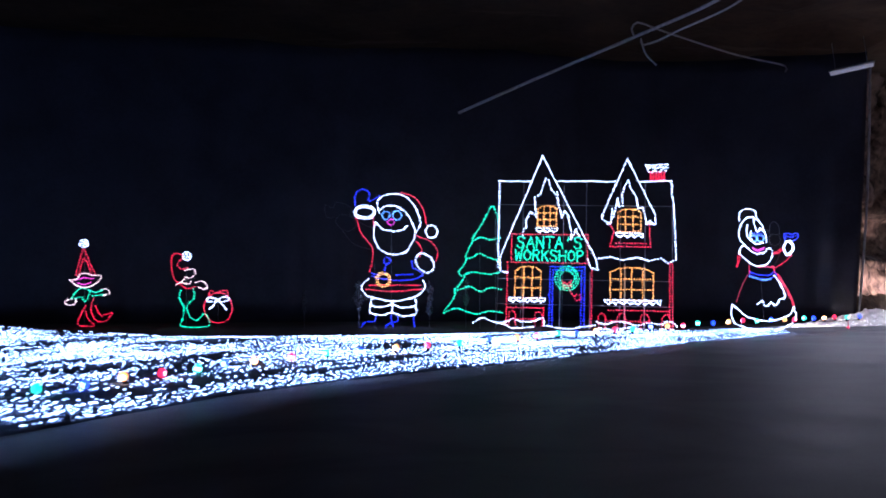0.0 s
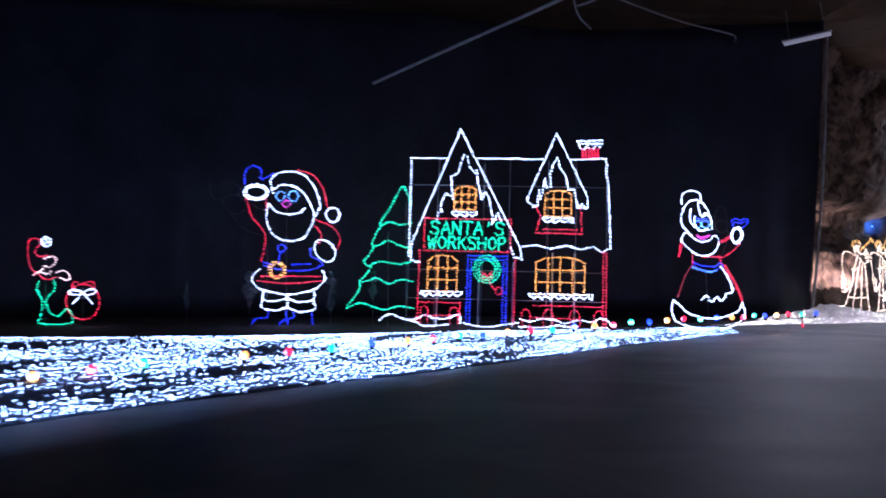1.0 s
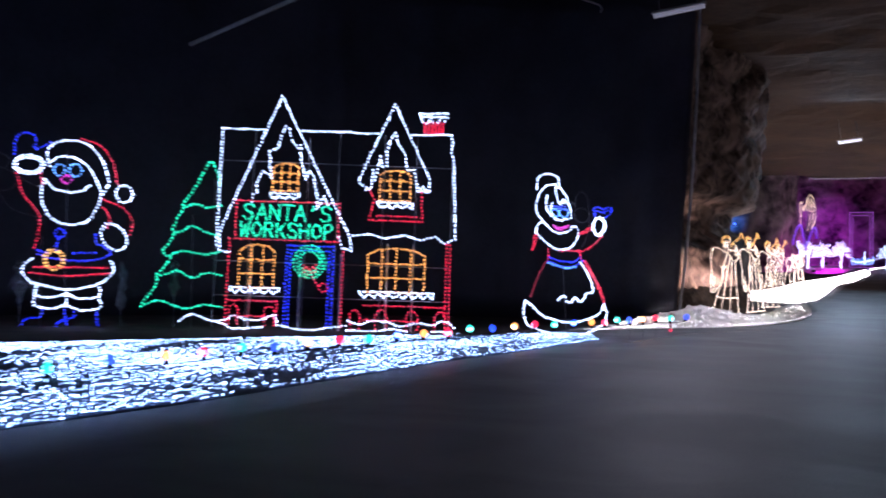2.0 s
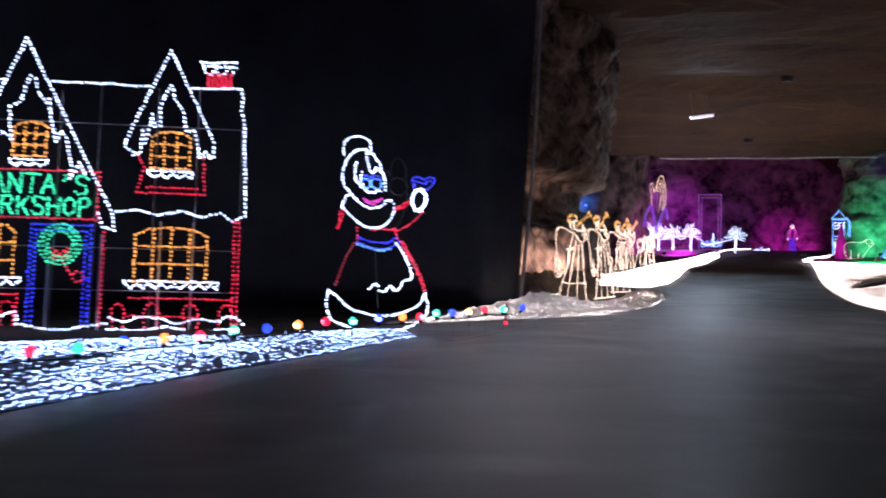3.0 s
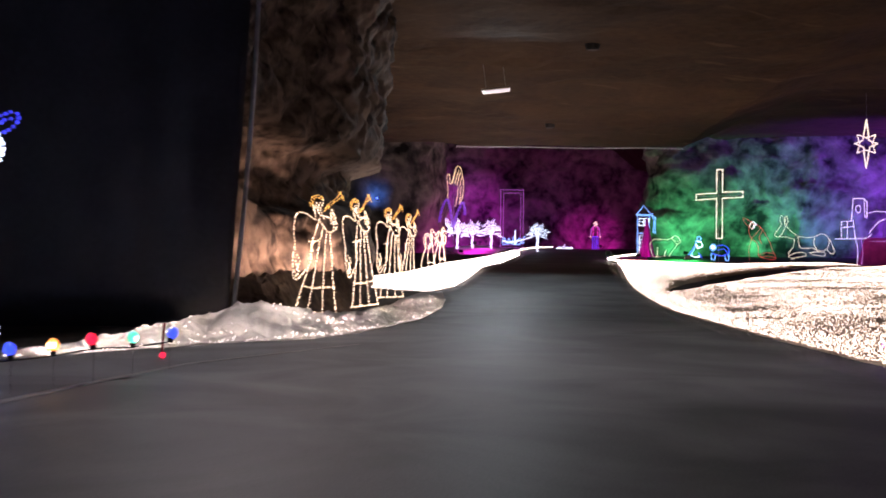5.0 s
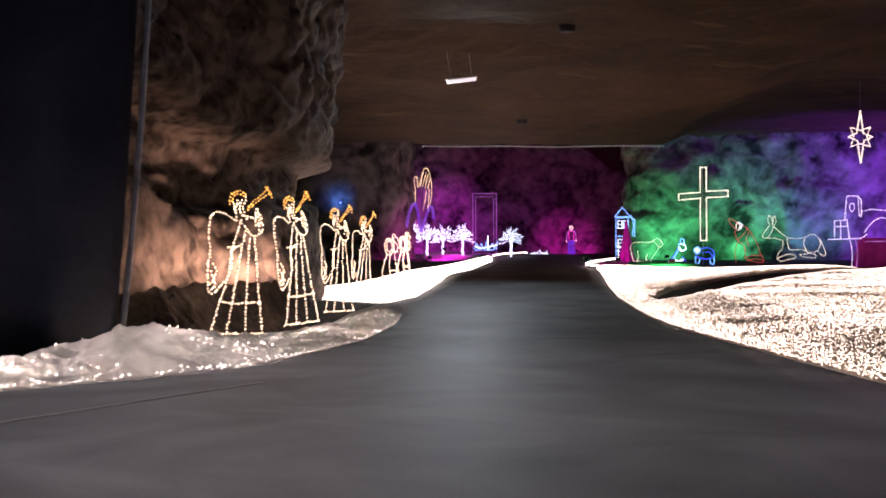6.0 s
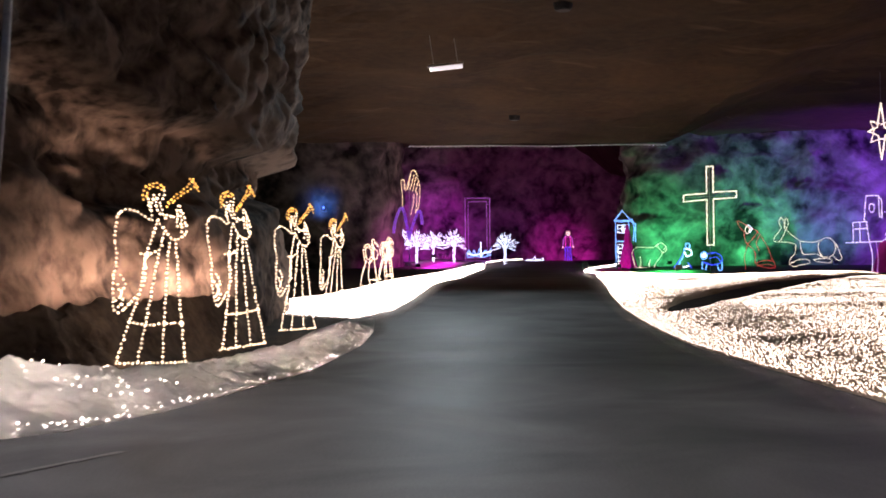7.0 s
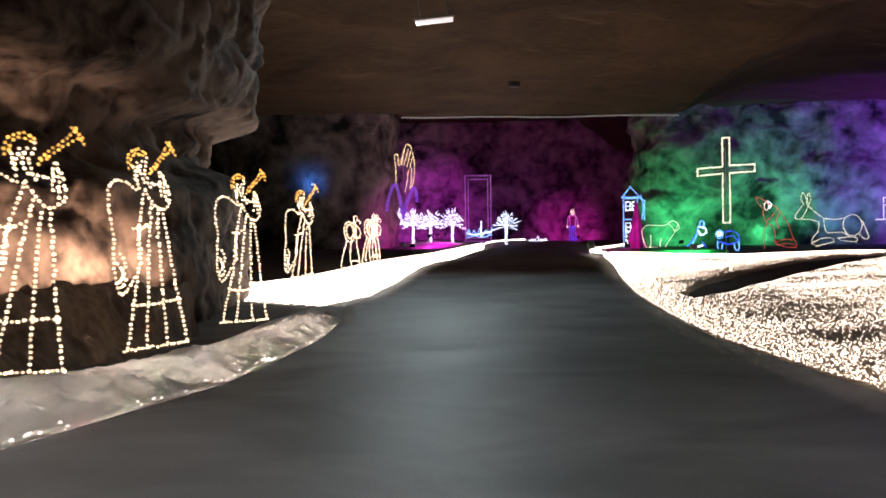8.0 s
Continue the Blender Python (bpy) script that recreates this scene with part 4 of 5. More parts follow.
figure("bearded_statue", "tall waving bearded statue outlined in red, white and blue lights", "light figure", [
    sk("white", [(668, 380), (665, 360), (678, 349), (700, 347), (720, 355), (735, 375), (742, 400), (735, 415)]),
    sk("white", [(667, 376), (680, 368), (698, 369), (716, 380), (728, 400), (733, 416), (726, 436), (716, 450), (698, 455), (680, 452), (665, 440), (658, 420), (661, 398)]),
    sk("white", [(663, 398), (674, 409), (690, 413), (706, 412), (719, 404)]),
    sk("sky", oval(680, 385, 7)), sk("sky", oval(700, 385, 8)), sk("magenta", oval(689, 397, 6, 5)),
    sk("red", [(708, 345), (730, 352), (747, 375), (753, 402)]), sk("white", oval(762, 414, 11)),
    sk("white", oval(642, 379, 19, 12)), sk("white", oval(642, 379, 16, 9)),
    sk("blue", [(624, 366), (626, 346), (638, 338), (650, 345), (649, 358), (658, 356), (668, 350), (664, 362)]),
    sk("red", [(627, 391), (635, 415), (648, 432), (657, 446), (655, 470), (651, 486)]), sk("red", [(657, 391), (660, 404)]),
    sk("red", [(736, 422), (760, 432), (773, 450), (770, 466)]), sk("red", [(735, 432), (744, 444), (742, 458)]),
    sk("white", oval(750, 470, 14, 19, -0.7)),
    sk("blue", [(655, 494), (675, 499), (700, 501), (725, 500), (746, 492), (736, 482), (728, 478), (727, 467)]), sk("blue", [(655, 488), (668, 492)]), sk("blue", [(700, 492), (728, 490)]),
    sk("blue", oval(682, 466, 6)), sk("blue", [(680, 474), (678, 488)]),
    sk("gold", oval(676, 500, 13)), sk("gold", oval(676, 500, 10)),
    sk("white", [(648, 499), (637, 512), (646, 528), (670, 535), (695, 538), (722, 534), (742, 525), (751, 512), (746, 501)]),
    sk("red", [(645, 517), (690, 521), (744, 517)]), sk("red", [(652, 510), (742, 510)], "l"),
    sk("white", [(656, 531), (654, 545), (672, 549), (691, 545), (712, 550), (733, 545), (732, 531)]), sk("white", [(654, 547), (652, 558), (672, 563), (692, 559), (712, 565), (734, 561), (733, 547)]), sk("white", [(692, 538), (692, 560)], "l"),
    sk("blue", [(663, 565), (660, 574), (644, 576), (637, 585), (640, 591), (690, 592), (690, 565)]), sk("blue", [(702, 567), (702, 574), (686, 578), (682, 588), (728, 592), (730, 566)]),
    sk("unlit", oval(608, 398, 19, 14, 0.4)), sk("unlit", [(594, 388), (574, 388), (570, 366), (584, 372), (590, 361), (604, 364), (618, 372), (614, 384)]), sk("unlit", [(603, 414), (622, 436), (652, 446)]), sk("unlit", [(628, 394), (642, 402), (656, 408)]),
    sk("steel", [(690, 594), (690, 360)], "l"), sk("steel", [(660, 594), (660, 470)], "l")], (695, 592), 0.0173, (-1.51, 33.9, -0.1), -3, r=0.027, step=0.078)

figure("elf_statue", "small pointed-hat statue outlined in red and green lights", "light figure", [
    sk("white", oval(148, 428, 7)), sk("white", oval(148, 428, 3)),
    sk("red", [(135, 484), (140, 462), (148, 438), (158, 462), (168, 482)]), sk("red", [(140, 482), (149, 455), (162, 482)]),
    sk("skin", [(124, 494), (135, 492), (142, 484), (152, 481), (164, 485), (178, 486), (176, 495), (166, 502), (150, 507), (136, 503), (124, 494)]),
    sk("magenta", [(136, 493), (150, 490), (165, 491)]), sk("magenta", [(140, 499), (150, 502), (160, 498)]),
    sk("green", [(144, 508), (134, 516), (127, 527)]), sk("green", [(134, 527), (144, 524), (152, 532), (159, 514), (150, 508)]), sk("green", [(160, 512), (170, 516), (180, 512)]), sk("green", [(164, 522), (182, 520)]),
    sk("skin", [(127, 527), (116, 532), (120, 538), (134, 536), (135, 528)]), sk("skin", [(180, 511), (188, 509), (195, 517), (184, 521)]),
    sk("red", [(152, 540), (142, 560), (140, 572), (150, 576), (168, 574), (158, 564), (153, 550)]), sk("red", [(166, 526), (162, 548), (172, 566), (188, 566), (200, 552), (188, 555), (178, 556), (170, 540)]),
    sk("steel", [(150, 580), (150, 440)], "l")], (155, 580), 0.0170, (-10.79, 33.3, 0.0), 4, r=0.025, step=0.072)

figure("elf_statue", "small bending statue outlined in red and green lights", "light figure", [
    sk("white", oval(330, 453, 7)), sk("white", oval(330, 453, 3)),
    sk("red", [(323, 451), (312, 447), (304, 455), (304, 475), (308, 492), (316, 503)]), sk("red", [(322, 456), (314, 468), (322, 476), (332, 474)]), sk("red", [(316, 500), (330, 510), (345, 508)]),
    sk("skin", [(328, 478), (342, 475), (345, 484), (338, 492), (328, 490), (325, 496), (318, 500), (312, 504)]), sk("skin", [(322, 500), (334, 502), (338, 498)]),
    sk("skin", [(346, 500), (358, 497), (367, 506), (362, 512), (352, 508)]),
    sk("green", [(320, 514), (318, 528), (326, 545), (324, 566), (322, 578), (366, 578), (370, 564), (362, 556), (352, 566), (340, 564), (332, 550), (334, 538), (344, 526), (342, 512)]),
    sk("steel", [(330, 582), (330, 470)], "l")], (345, 582), 0.0170, (-7.53, 33.3, 0.0), 4, r=0.025, step=0.072)
figure("ornament_display", "round red ornament with a white bow in lights", "light display", [
    sk("red", oval(387, 543, 25, 27, n=18)), sk("red", [(371, 520), (374, 512), (382, 516), (392, 513), (402, 512), (404, 520)]),
    sk("white", [(386, 528), (372, 524), (366, 530), (380, 532), (387, 528), (400, 523), (407, 528), (394, 532), (386, 528)]), sk("white", [(385, 530), (372, 545)], "l"), sk("white", [(388, 530), (401, 545)], "l"),
    sk("steel", [(387, 580), (387, 520)], "l")], (387, 580), 0.0170, (-6.81, 33.28, 0.0), 4, r=0.025, step=0.072)

CO = (305, 602)


def slim(strokes, middle, by):
    """The same strokes drawn narrower about their middle."""
    return [(m, [(middle + (x - middle) * by, z) for x, z in pts], kind) for m, pts, kind in strokes]


figure("waving_statue", "waving long-skirted statue outlined in white, red and blue lights", "light figure", slim([
    sk("white", [(238, 212), (237, 192), (250, 176), (275, 170), (298, 178), (304, 195), (301, 206)]),
    sk("white", [(246, 222), (262, 206), (285, 200), (308, 210), (323, 232), (328, 252), (333, 268)]), sk("white", [(245, 222), (235, 245), (232, 266), (238, 285), (251, 301)]),
    sk("white", [(266, 230), (262, 250), (264, 270), (276, 284)]), sk("white", [(292, 210), (294, 232), (303, 253), (314, 242)]),
    sk("white", [(279, 251), (275, 268), (283, 288), (296, 296), (322, 292)]), sk("white", [(304, 252), (318, 244), (331, 258), (334, 290)]), sk("sky", oval(287, 276, 13, 11)), sk("sky", oval(313, 276, 13, 11)), sk("blue", [(282, 268), (300, 264), (322, 268)]), sk("blue", [(284, 260), (318, 258)], "l"),
    sk("white", [(228, 330), (232, 313), (248, 301), (263, 312), (280, 326), (300, 332), (322, 327), (338, 312), (352, 319)]), sk("white", [(352, 332), (345, 352), (325, 370), (300, 376), (275, 370), (250, 352), (236, 338), (228, 328)]),
    sk("magenta", [(280, 311), (300, 318), (324, 310)]), sk("magenta", [(284, 317), (302, 322), (320, 316)]),
    sk("red", [(230, 338), (226, 358), (214, 378)]), sk("red", [(262, 376), (260, 408)], "l"), sk("red", [(296, 378), (355, 379)]), sk("unlit", [(358, 374), (372, 350), (384, 318), (387, 298)]), sk("red", [(350, 376), (358, 398)]), sk("red", [(222, 340), (218, 376)]),
    sk("blue", [(260, 407), (282, 416), (310, 422), (340, 418), (361, 405)]), sk("blue", [(264, 397), (290, 405), (312, 408), (336, 406), (356, 396)]), sk("sky", [(262, 411), (284, 419), (310, 425), (338, 421)]),
    sk("white", [(352, 408), (369, 430), (382, 460), (388, 484), (376, 490), (366, 492), (360, 505), (346, 514), (334, 504), (322, 515), (309, 513)]), sk("white", [(284, 510), (296, 499), (306, 503)]),
    sk("red", [(364, 405), (390, 450), (408, 490), (415, 514)]), sk("red", [(370, 405), (395, 450), (412, 488), (419, 512)]),
    sk("red_dim", [(252, 410), (232, 440), (205, 500)], "l"),
    sk("white", [(188, 512), (205, 522), (232, 548), (270, 562), (315, 568), (360, 562), (400, 546), (416, 524)]), sk("white", [(188, 512), (182, 545), (193, 573), (235, 592), (290, 600), (330, 602), (380, 590), (412, 572), (424, 550), (418, 520)]),
    sk("unlit", oval(366, 281, 22, 20)),
    sk("unlit", [(346, 258), (352, 232), (362, 218), (376, 220), (386, 236), (386, 262)]), sk("unlit", [(336, 244), (346, 252)]),
    sk("white", oval(415, 310, 19, 26, 0.3)), sk("white", oval(415, 310, 15, 22, 0.3)), sk("blue", [(404, 282), (402, 264), (416, 258), (430, 264), (446, 258), (457, 262), (450, 276), (436, 286)]), sk("blue", [(408, 276), (410, 268), (428, 272), (446, 266)]), sk("red", [(356, 330), (374, 322), (394, 310)]), sk("red", [(356, 334), (376, 327), (395, 316)]), sk("red", [(358, 382), (394, 363), (422, 339)]),
    sk("steel", [(303, 604), (303, 420)], "l")], CO[0], 0.942), CO, 0.00837, (9.27, 31.583, 0.02), 3.3, rx=-10.4, ry=-0.2, r=0.0245, step=0.06)

# ---- trumpeting figures on the bank ----
AO, AS = (160, 653), 0.0071
ANGEL = [
    sk("warm", [(78, 653), (236, 653)], "l"), sk("warm", [(115, 573), (150, 577), (190, 575), (230, 573)]),
    sk("warm", [(88, 648), (115, 573), (136, 520), (150, 452), (170, 392), (180, 366)]), sk("warm", [(132, 648), (150, 570), (174, 462), (192, 392)]),
    sk("warm", [(184, 650), (190, 560), (200, 450), (208, 402)]), sk("warm", [(234, 650), (226, 560), (221, 450), (217, 402)]),
    sk("warm", [(160, 365), (140, 352), (116, 347), (96, 360), (88, 400), (92, 440), (85, 480), (82, 520), (86, 550), (98, 552), (112, 540), (126, 524)]),
    sk("warm", [(100, 480), (109, 500), (98, 515), (104, 530), (92, 542)]), sk("warm", [(92, 498), (100, 520), (88, 530)]),
    sk("warm", [(180, 364), (192, 382), (204, 396), (218, 403), (236, 395), (243, 374), (236, 350), (226, 328), (222, 352), (222, 376)]), sk("warm", [(200, 352), (214, 356), (224, 352)]), sk("warm", [(232, 345), (232, 385)], "l"),
    sk("warm", [(196, 304), (192, 318), (186, 330), (190, 345), (196, 360)]), sk("warm", [(172, 314), (166, 340), (168, 364)]), sk("warm", [(160, 322), (164, 345)]), sk("warm", [(184, 312), (176, 330), (184, 352)]),
    sk("warm", [(142, 435), (158, 437), (172, 430)]), sk("warm", [(150, 436), (150, 470), (146, 500)]),
    sk("gold", [(196, 296), (180, 288), (162, 293), (149, 308), (150, 324)]), sk("gold", [(190, 300), (174, 296), (160, 304), (156, 318)]),
    sk("gold", [(200, 336), (232, 310), (262, 288)], "l"), sk("gold", [(204, 326), (232, 302), (257, 278)], "l"), sk("gold", [(254, 272), (264, 284), (272, 298)]), sk("gold", [(260, 274), (270, 288)])]
for (x, y, z, rz, k, rx, ry) in ((17.23, 41.37, 0.12, 12, 0.985, -7, 2.4), (19.18, 43.33, 0.17, 31.5, 0.985, -8, -2.4), (21.48, 46.98, 0.22, 27, 0.955, -6, 0.2), (24.65, 52.9, 0.3, 32, 0.955, 3, -5.5)):
    figure("trumpeter_statue", "winged trumpet-blowing statue outlined in warm white lights", "light figure", ANGEL, AO, AS * k, (x, y, z), rz, "trumpeting light figures", rx=rx, ry=ry, r=0.0195, step=0.062)
FLUTED = [
    sk("warm", oval(-18, 150, 26, 44, 0.15)), sk("warm", oval(-16, 152, 16, 30, 0.15)), sk("warm", [(-30, 112), (-48, 60), (-60, 4), (-50, 0)]), sk("warm", [(-8, 120), (-16, 60), (-10, 0)]), sk("warm", [(10, 190), (14, 120), (24, 60), (32, 0)]),
    sk("warm", [(2, 190), (6, 215), (17, 218), (21, 205), (12, 195), (2, 190)]), sk("warm", [(10, 182), (34, 156), (28, 122), (8, 132)]), sk("warm", [(-14, 24), (10, 26), (30, 22)]), sk("warm", [(20, 200), (34, 196), (36, 186)])]
for (s_, l_, rz, k) in ((67.3, -2.35, -10, 0.0072), (70.0, -1.95, 10, 0.0074), (72.5, -2.0, 5, 0.0074)):
    x, y = ls(s_, l_)
    figure("robed_statue", "robed statue outlined in golden white lights beside the bright verge", "light figure", [(m, [(a * 0.9, -b) for a, b in p], k_) for m, p, k_ in FLUTED], (0, 0), k, (x, y, ground_z(x, y) + 0.05), rz, "robed light figures", r=0.022, step=0.06)


def fold_cone(name, r0, r1, z0, z1, folds, mat):
    """Cloth hung in folds from a point, as a thin cone."""
    V, F, n, m = [], [], 54, 14
    for k in range(m + 1):
        f = k / m
        for i in range(n):
            a = 2 * math.pi * i / n
            rr = (r0 + (r1 - r0) * f ** 0.8) * (1 + 0.16 * (1 - 0.5 * f) * math.cos(folds * a + 0.8 * math.sin(2 * a)))
            V.append((rr * math.cos(a), rr * math.sin(a), z0 + (z1 - z0) * f + 0.03 * (1 - f) * math.cos(folds * a * 0.5)))
    for k in range(m):
        for i in range(n):
            F.append((k * n + i, k * n + (i + 1) % n, (k + 1) * n + (i + 1) % n, (k + 1) * n + i))
    F.append(tuple(range(m * n, (m + 1) * n)))
    return mesh(name, V, F, [mat], smooth=True)


M["violet_dim"] = glow("dim_violet_led", (0.30, 0.03, 0.9), 0.3)
# tall caped display: gold ribs above, violet folds below
x, y = 42.0, 83.4
gz = ground_z(x, y)
tall = thing("caped_display", "tall display of honey ribs over violet arches in lights", "light display", (x, y, gz), -28)
q, Q0 = 0.0309, (715, 441)
lit("cape", [("honey", px([(702, 322), (702, 300), (700, 280), (701, 272), (706, 275), (706, 291)], Q0, q), "c"), ("honey", px([(708, 292), (714, 275), (720, 256), (728, 258), (733, 275), (735, 295), (733, 320), (727, 334)], Q0, q), "c"),
             ("honey", px([(712, 289), (718, 262)], Q0, q), "l"), ("honey", px([(717, 291), (724, 264)], Q0, q), "l"), ("honey", px([(722, 293), (728, 268)], Q0, q), "l"), ("honey", px([(727, 296), (731, 278)], Q0, q), "l"),
             ("honey", px([(724, 300), (722, 320), (718, 338)], Q0, q), "c"), ("honey", px([(730, 298), (729, 318), (727, 334)], Q0, q), "c")], tall, "honey-coloured ribbed cape", r=0.035, step=0.085)
for arch in ([(685, 372), (688, 352), (694, 334), (701, 324), (706, 338), (710, 360), (714, 384)], [(714, 384), (720, 362), (727, 342), (734, 330), (738, 345), (739, 356)]):
    lit("robe_fold", [("violet_dim", px([(a + d, b) for a, b in arch], Q0, q), "c") for d in (-1.5, 1.5)], tall, "arched violet fold of the robe", r=0.05, step=0.085)
lit("pole", [("steel", [(0, 0.1, 0), (0, 0.1, 5.6)], "l")], tall, wire=0.03)


# ---- palms of white light ----
def palm(at, h, seed, size=1.3):
    ob = thing("palm_display", "small palm tree wrapped in glaring white lights", "light display", at, -28, "white lit palms")
    V, F = tube([(0.03 * math.sin(i * 0.9), 0, h * i / 8) for i in range(9)], 0.06, 8)
    part("trunk", fast_mesh("trunk", V, F, ["steel"]), ob)
    rng = np.random.RandomState(seed)
    pts = [(0.07 * math.cos(a), 0.07 * math.sin(a), z) for z in np.arange(0.03, h, 0.06) for a in rng.uniform(0, 6.28, 4)]
    tagged(part("trunk_lights", swarm("trunk_lights", pts, np.full(len(pts), 0.032), "white", "ico"), ob), kind="stuff")
    for k in range(15):
        a = -0.22 + (math.pi + 0.44) * k / 14 + rng.uniform(-0.06, 0.06)
        reach = size * rng.uniform(0.62, 0.86) * (1 - 0.12 * math.sin(a))
        depth = rng.uniform(-0.35, 0.35)
        line = [(0.74 * reach * u * math.cos(a), depth * u, h + reach * u * (0.12 + 0.95 * math.sin(a)) - 0.1 * u ** 3) for u in (0.0, 0.3, 0.6, 0.85, 1.0)]
        strokes = [("white", line, "c")]
        for m in (2, 3):
            x0, y0, z0 = line[m]
            strokes.append(("white", [(x0 - 0.06, y0, z0 - 0.07), (x0, y0, z0), (x0 + 0.06, y0, z0 - 0.07)], "l"))
        part("frond", wired("frond", strokes, step=0.06, r=0.021), ob)
    return ob


for i, (x, y) in enumerate(((47.6, 96.2), (48.64, 95.7), (49.7, 95.2), (51.0, 94.5), (54.2, 92.8))):
    palm((x, y, ground_z(x, y)), (1.5, 1.35, 1.3, 1.35, 1.2)[i], 20 + i, 1.6)

# lilac doorway at the far end
x, y = 60.4, 107.5
dw = thing("doorway_display", "tall narrow doorway outlined in dim lilac lights", "light display", (x, y, ground_z(x, y)), -28)
lit("outer_frame", [("lilac", [(-1.05, 0.02), (-1.05, 5.4), (1.05, 5.4), (1.05, 0.02), (-1.05, 0.02)], "l")], dw, r=0.04, step=0.1)
lit("inner_frame", [("lilac", [(-0.8, 0.3), (-0.8, 5.1), (0.8, 5.1), (0.8, 0.3), (-0.8, 0.3)], "l")], dw, r=0.035, step=0.1)
x, y = ls(116, 3.2)
lit_sign = thing("script_display", "low scribble of pale blue lights before the doorway", "light display", (x, y, ground_z(x, y)), -28)
lit("script", [("sky", [(-0.95, 0.55), (-0.8, 1.0), (-0.6, 0.55), (-0.4, 0.95), (-0.2, 0.5), (0.05, 1.1), (0.2, 0.5), (0.5, 0.95), (0.7, 0.6), (0.95, 1.1)], "c"), ("white", [(-0.95, 0.75), (-0.4, 0.6), (0.3, 0.72), (0.95, 0.85)], "c"), ("white", [(0.15, 0.5), (0.15, 1.6)], "l"), ("sky", [(-0.9, 0.4), (-0.3, 0.5), (0.3, 0.42), (0.9, 0.6)], "c"),
               ("steel", [(-0.6, 0.0), (-0.6, 0.6)], "l"), ("steel", [(0.6, 0.0), (0.6, 0.6)], "l")], lit_sign, r=0.045, step=0.07)
x, y = ls(121.2, 8.0)
low = thing("manger_display", "tiny low cradle outlined in white lights far up the road", "light display", (x, y, ground_z(x, y)), -28)
lit("cradle", [("white", [(-0.72, 0.04), (-0.48, 0.14), (-0.16, 0.12), (0.08, 0.36), (0.16, 0.14), (0.48, 0.12), (0.72, 0.20), (0.76, 0.04), (-0.72, 0.04)], "l")], low, r=0.034, step=0.08)

x, y = 65.6, 101.5
statue("standing_statue", "upright statue outlined in lilac and blue lights at the road's end", "light figure", [
    ("skin", ring(0, 2.3, 0.15, 0.19), "c"), ("skin", ring(0, 2.3, 0.06, 0.09), "c"), ("lilac", [(-0.2, 2.05), (-0.36, 1.8), (-0.42, 1.2)], "c"), ("lilac", [(0.2, 2.05), (0.36, 1.8), (0.4, 1.25)], "c"), ("skin", ring(-0.42, 1.12, 0.06), "c"), ("skin", ring(0.41, 1.16, 0.06), "c"),
    ("magenta", [(-0.22, 2.0), (-0.2, 1.2)], "l"), ("magenta", [(0.22, 2.0), (0.2, 1.2)], "l"), ("magenta", [(-0.2, 1.98), (0.2, 1.98)], "l"), ("blue", [(-0.22, 1.15), (-0.26, 0.02)], "l"), ("blue", [(-0.07, 1.15), (-0.07, 0.02)], "l"), ("blue", [(0.07, 1.15), (0.09, 0.02)], "l"), ("blue", [(0.22, 1.15), (0.26, 0.02)], "l"), ("blue", [(-0.22, 1.15), (0.22, 1.15)], "l")],
    (x, y, ground_z(x, y)), -28, r=0.04, step=0.09)

# blue tower
x, y = 52.6, 76.9
tw = thing("tower_display", "narrow tower with a pitched roof outlined in blue lights", "light display", (x, y, ground_z(x, y)), -28)
U = 0.0315


def tp(pts):
    return px(pts, (1112, 452), U)


lit("tower_wall", [("sky", tp([(1096, 452), (1096, 368), (1120, 368), (1120, 452)]), "l"), ("sky", tp([(1096, 404), (1120, 404)]), "l"), ("sky", tp([(1122, 366), (1132, 372), (1132, 404)]), "l"), ("sky", tp([(1126, 364), (1130, 380), (1128, 402)]), "l")], tw, r=0.04, step=0.08)
lit("roof", [("sky", tp([(1094, 366), (1108, 348), (1124, 366), (1094, 366)]), "l")], tw, "light blue pitched roof", r=0.04, step=0.08)
for (wx, wz) in ((1100, 388), (1111, 388), (1100, 424), (1100, 440)):
    lit("window", [("white", tp([(wx, wz), (wx + 8, wz), (wx + 8, wz - 14), (wx, wz - 14), (wx, wz)]), "l"), ("white", tp([(wx, wz - 7), (wx + 8, wz - 7)]), "l")], tw, r=0.032, step=0.075)


def cloth(name, label, pts, mat, lift, up=0.0):
    """Cloth laid or draped over the ground between four corners."""
    rows = []
    for i in range(15):
        row = []
        for j in range(15):
            u, v = i / 14, j / 14
            a = Vector((*pts[0], 0)).lerp(Vector((*pts[1], 0)), u)
            b = Vector((*pts[3], 0)).lerp(Vector((*pts[2], 0)), u)
            p = a.lerp(b, v)
            z = ground_z(p.x, p.y) + lift + up * (u ** 2) * math.sin(math.pi * clamp(v, 0.05, 0.95)) + 0.05 * fbm((p.x * 1.5, p.y * 1.5, 3), 3)
            row.append((p.x, p.y, z))
        rows.append(row)
    ob = new(name, sheet(name, rows, [mat], skirt=lift + 0.06))
    return tagged(ob, label, "cloth")


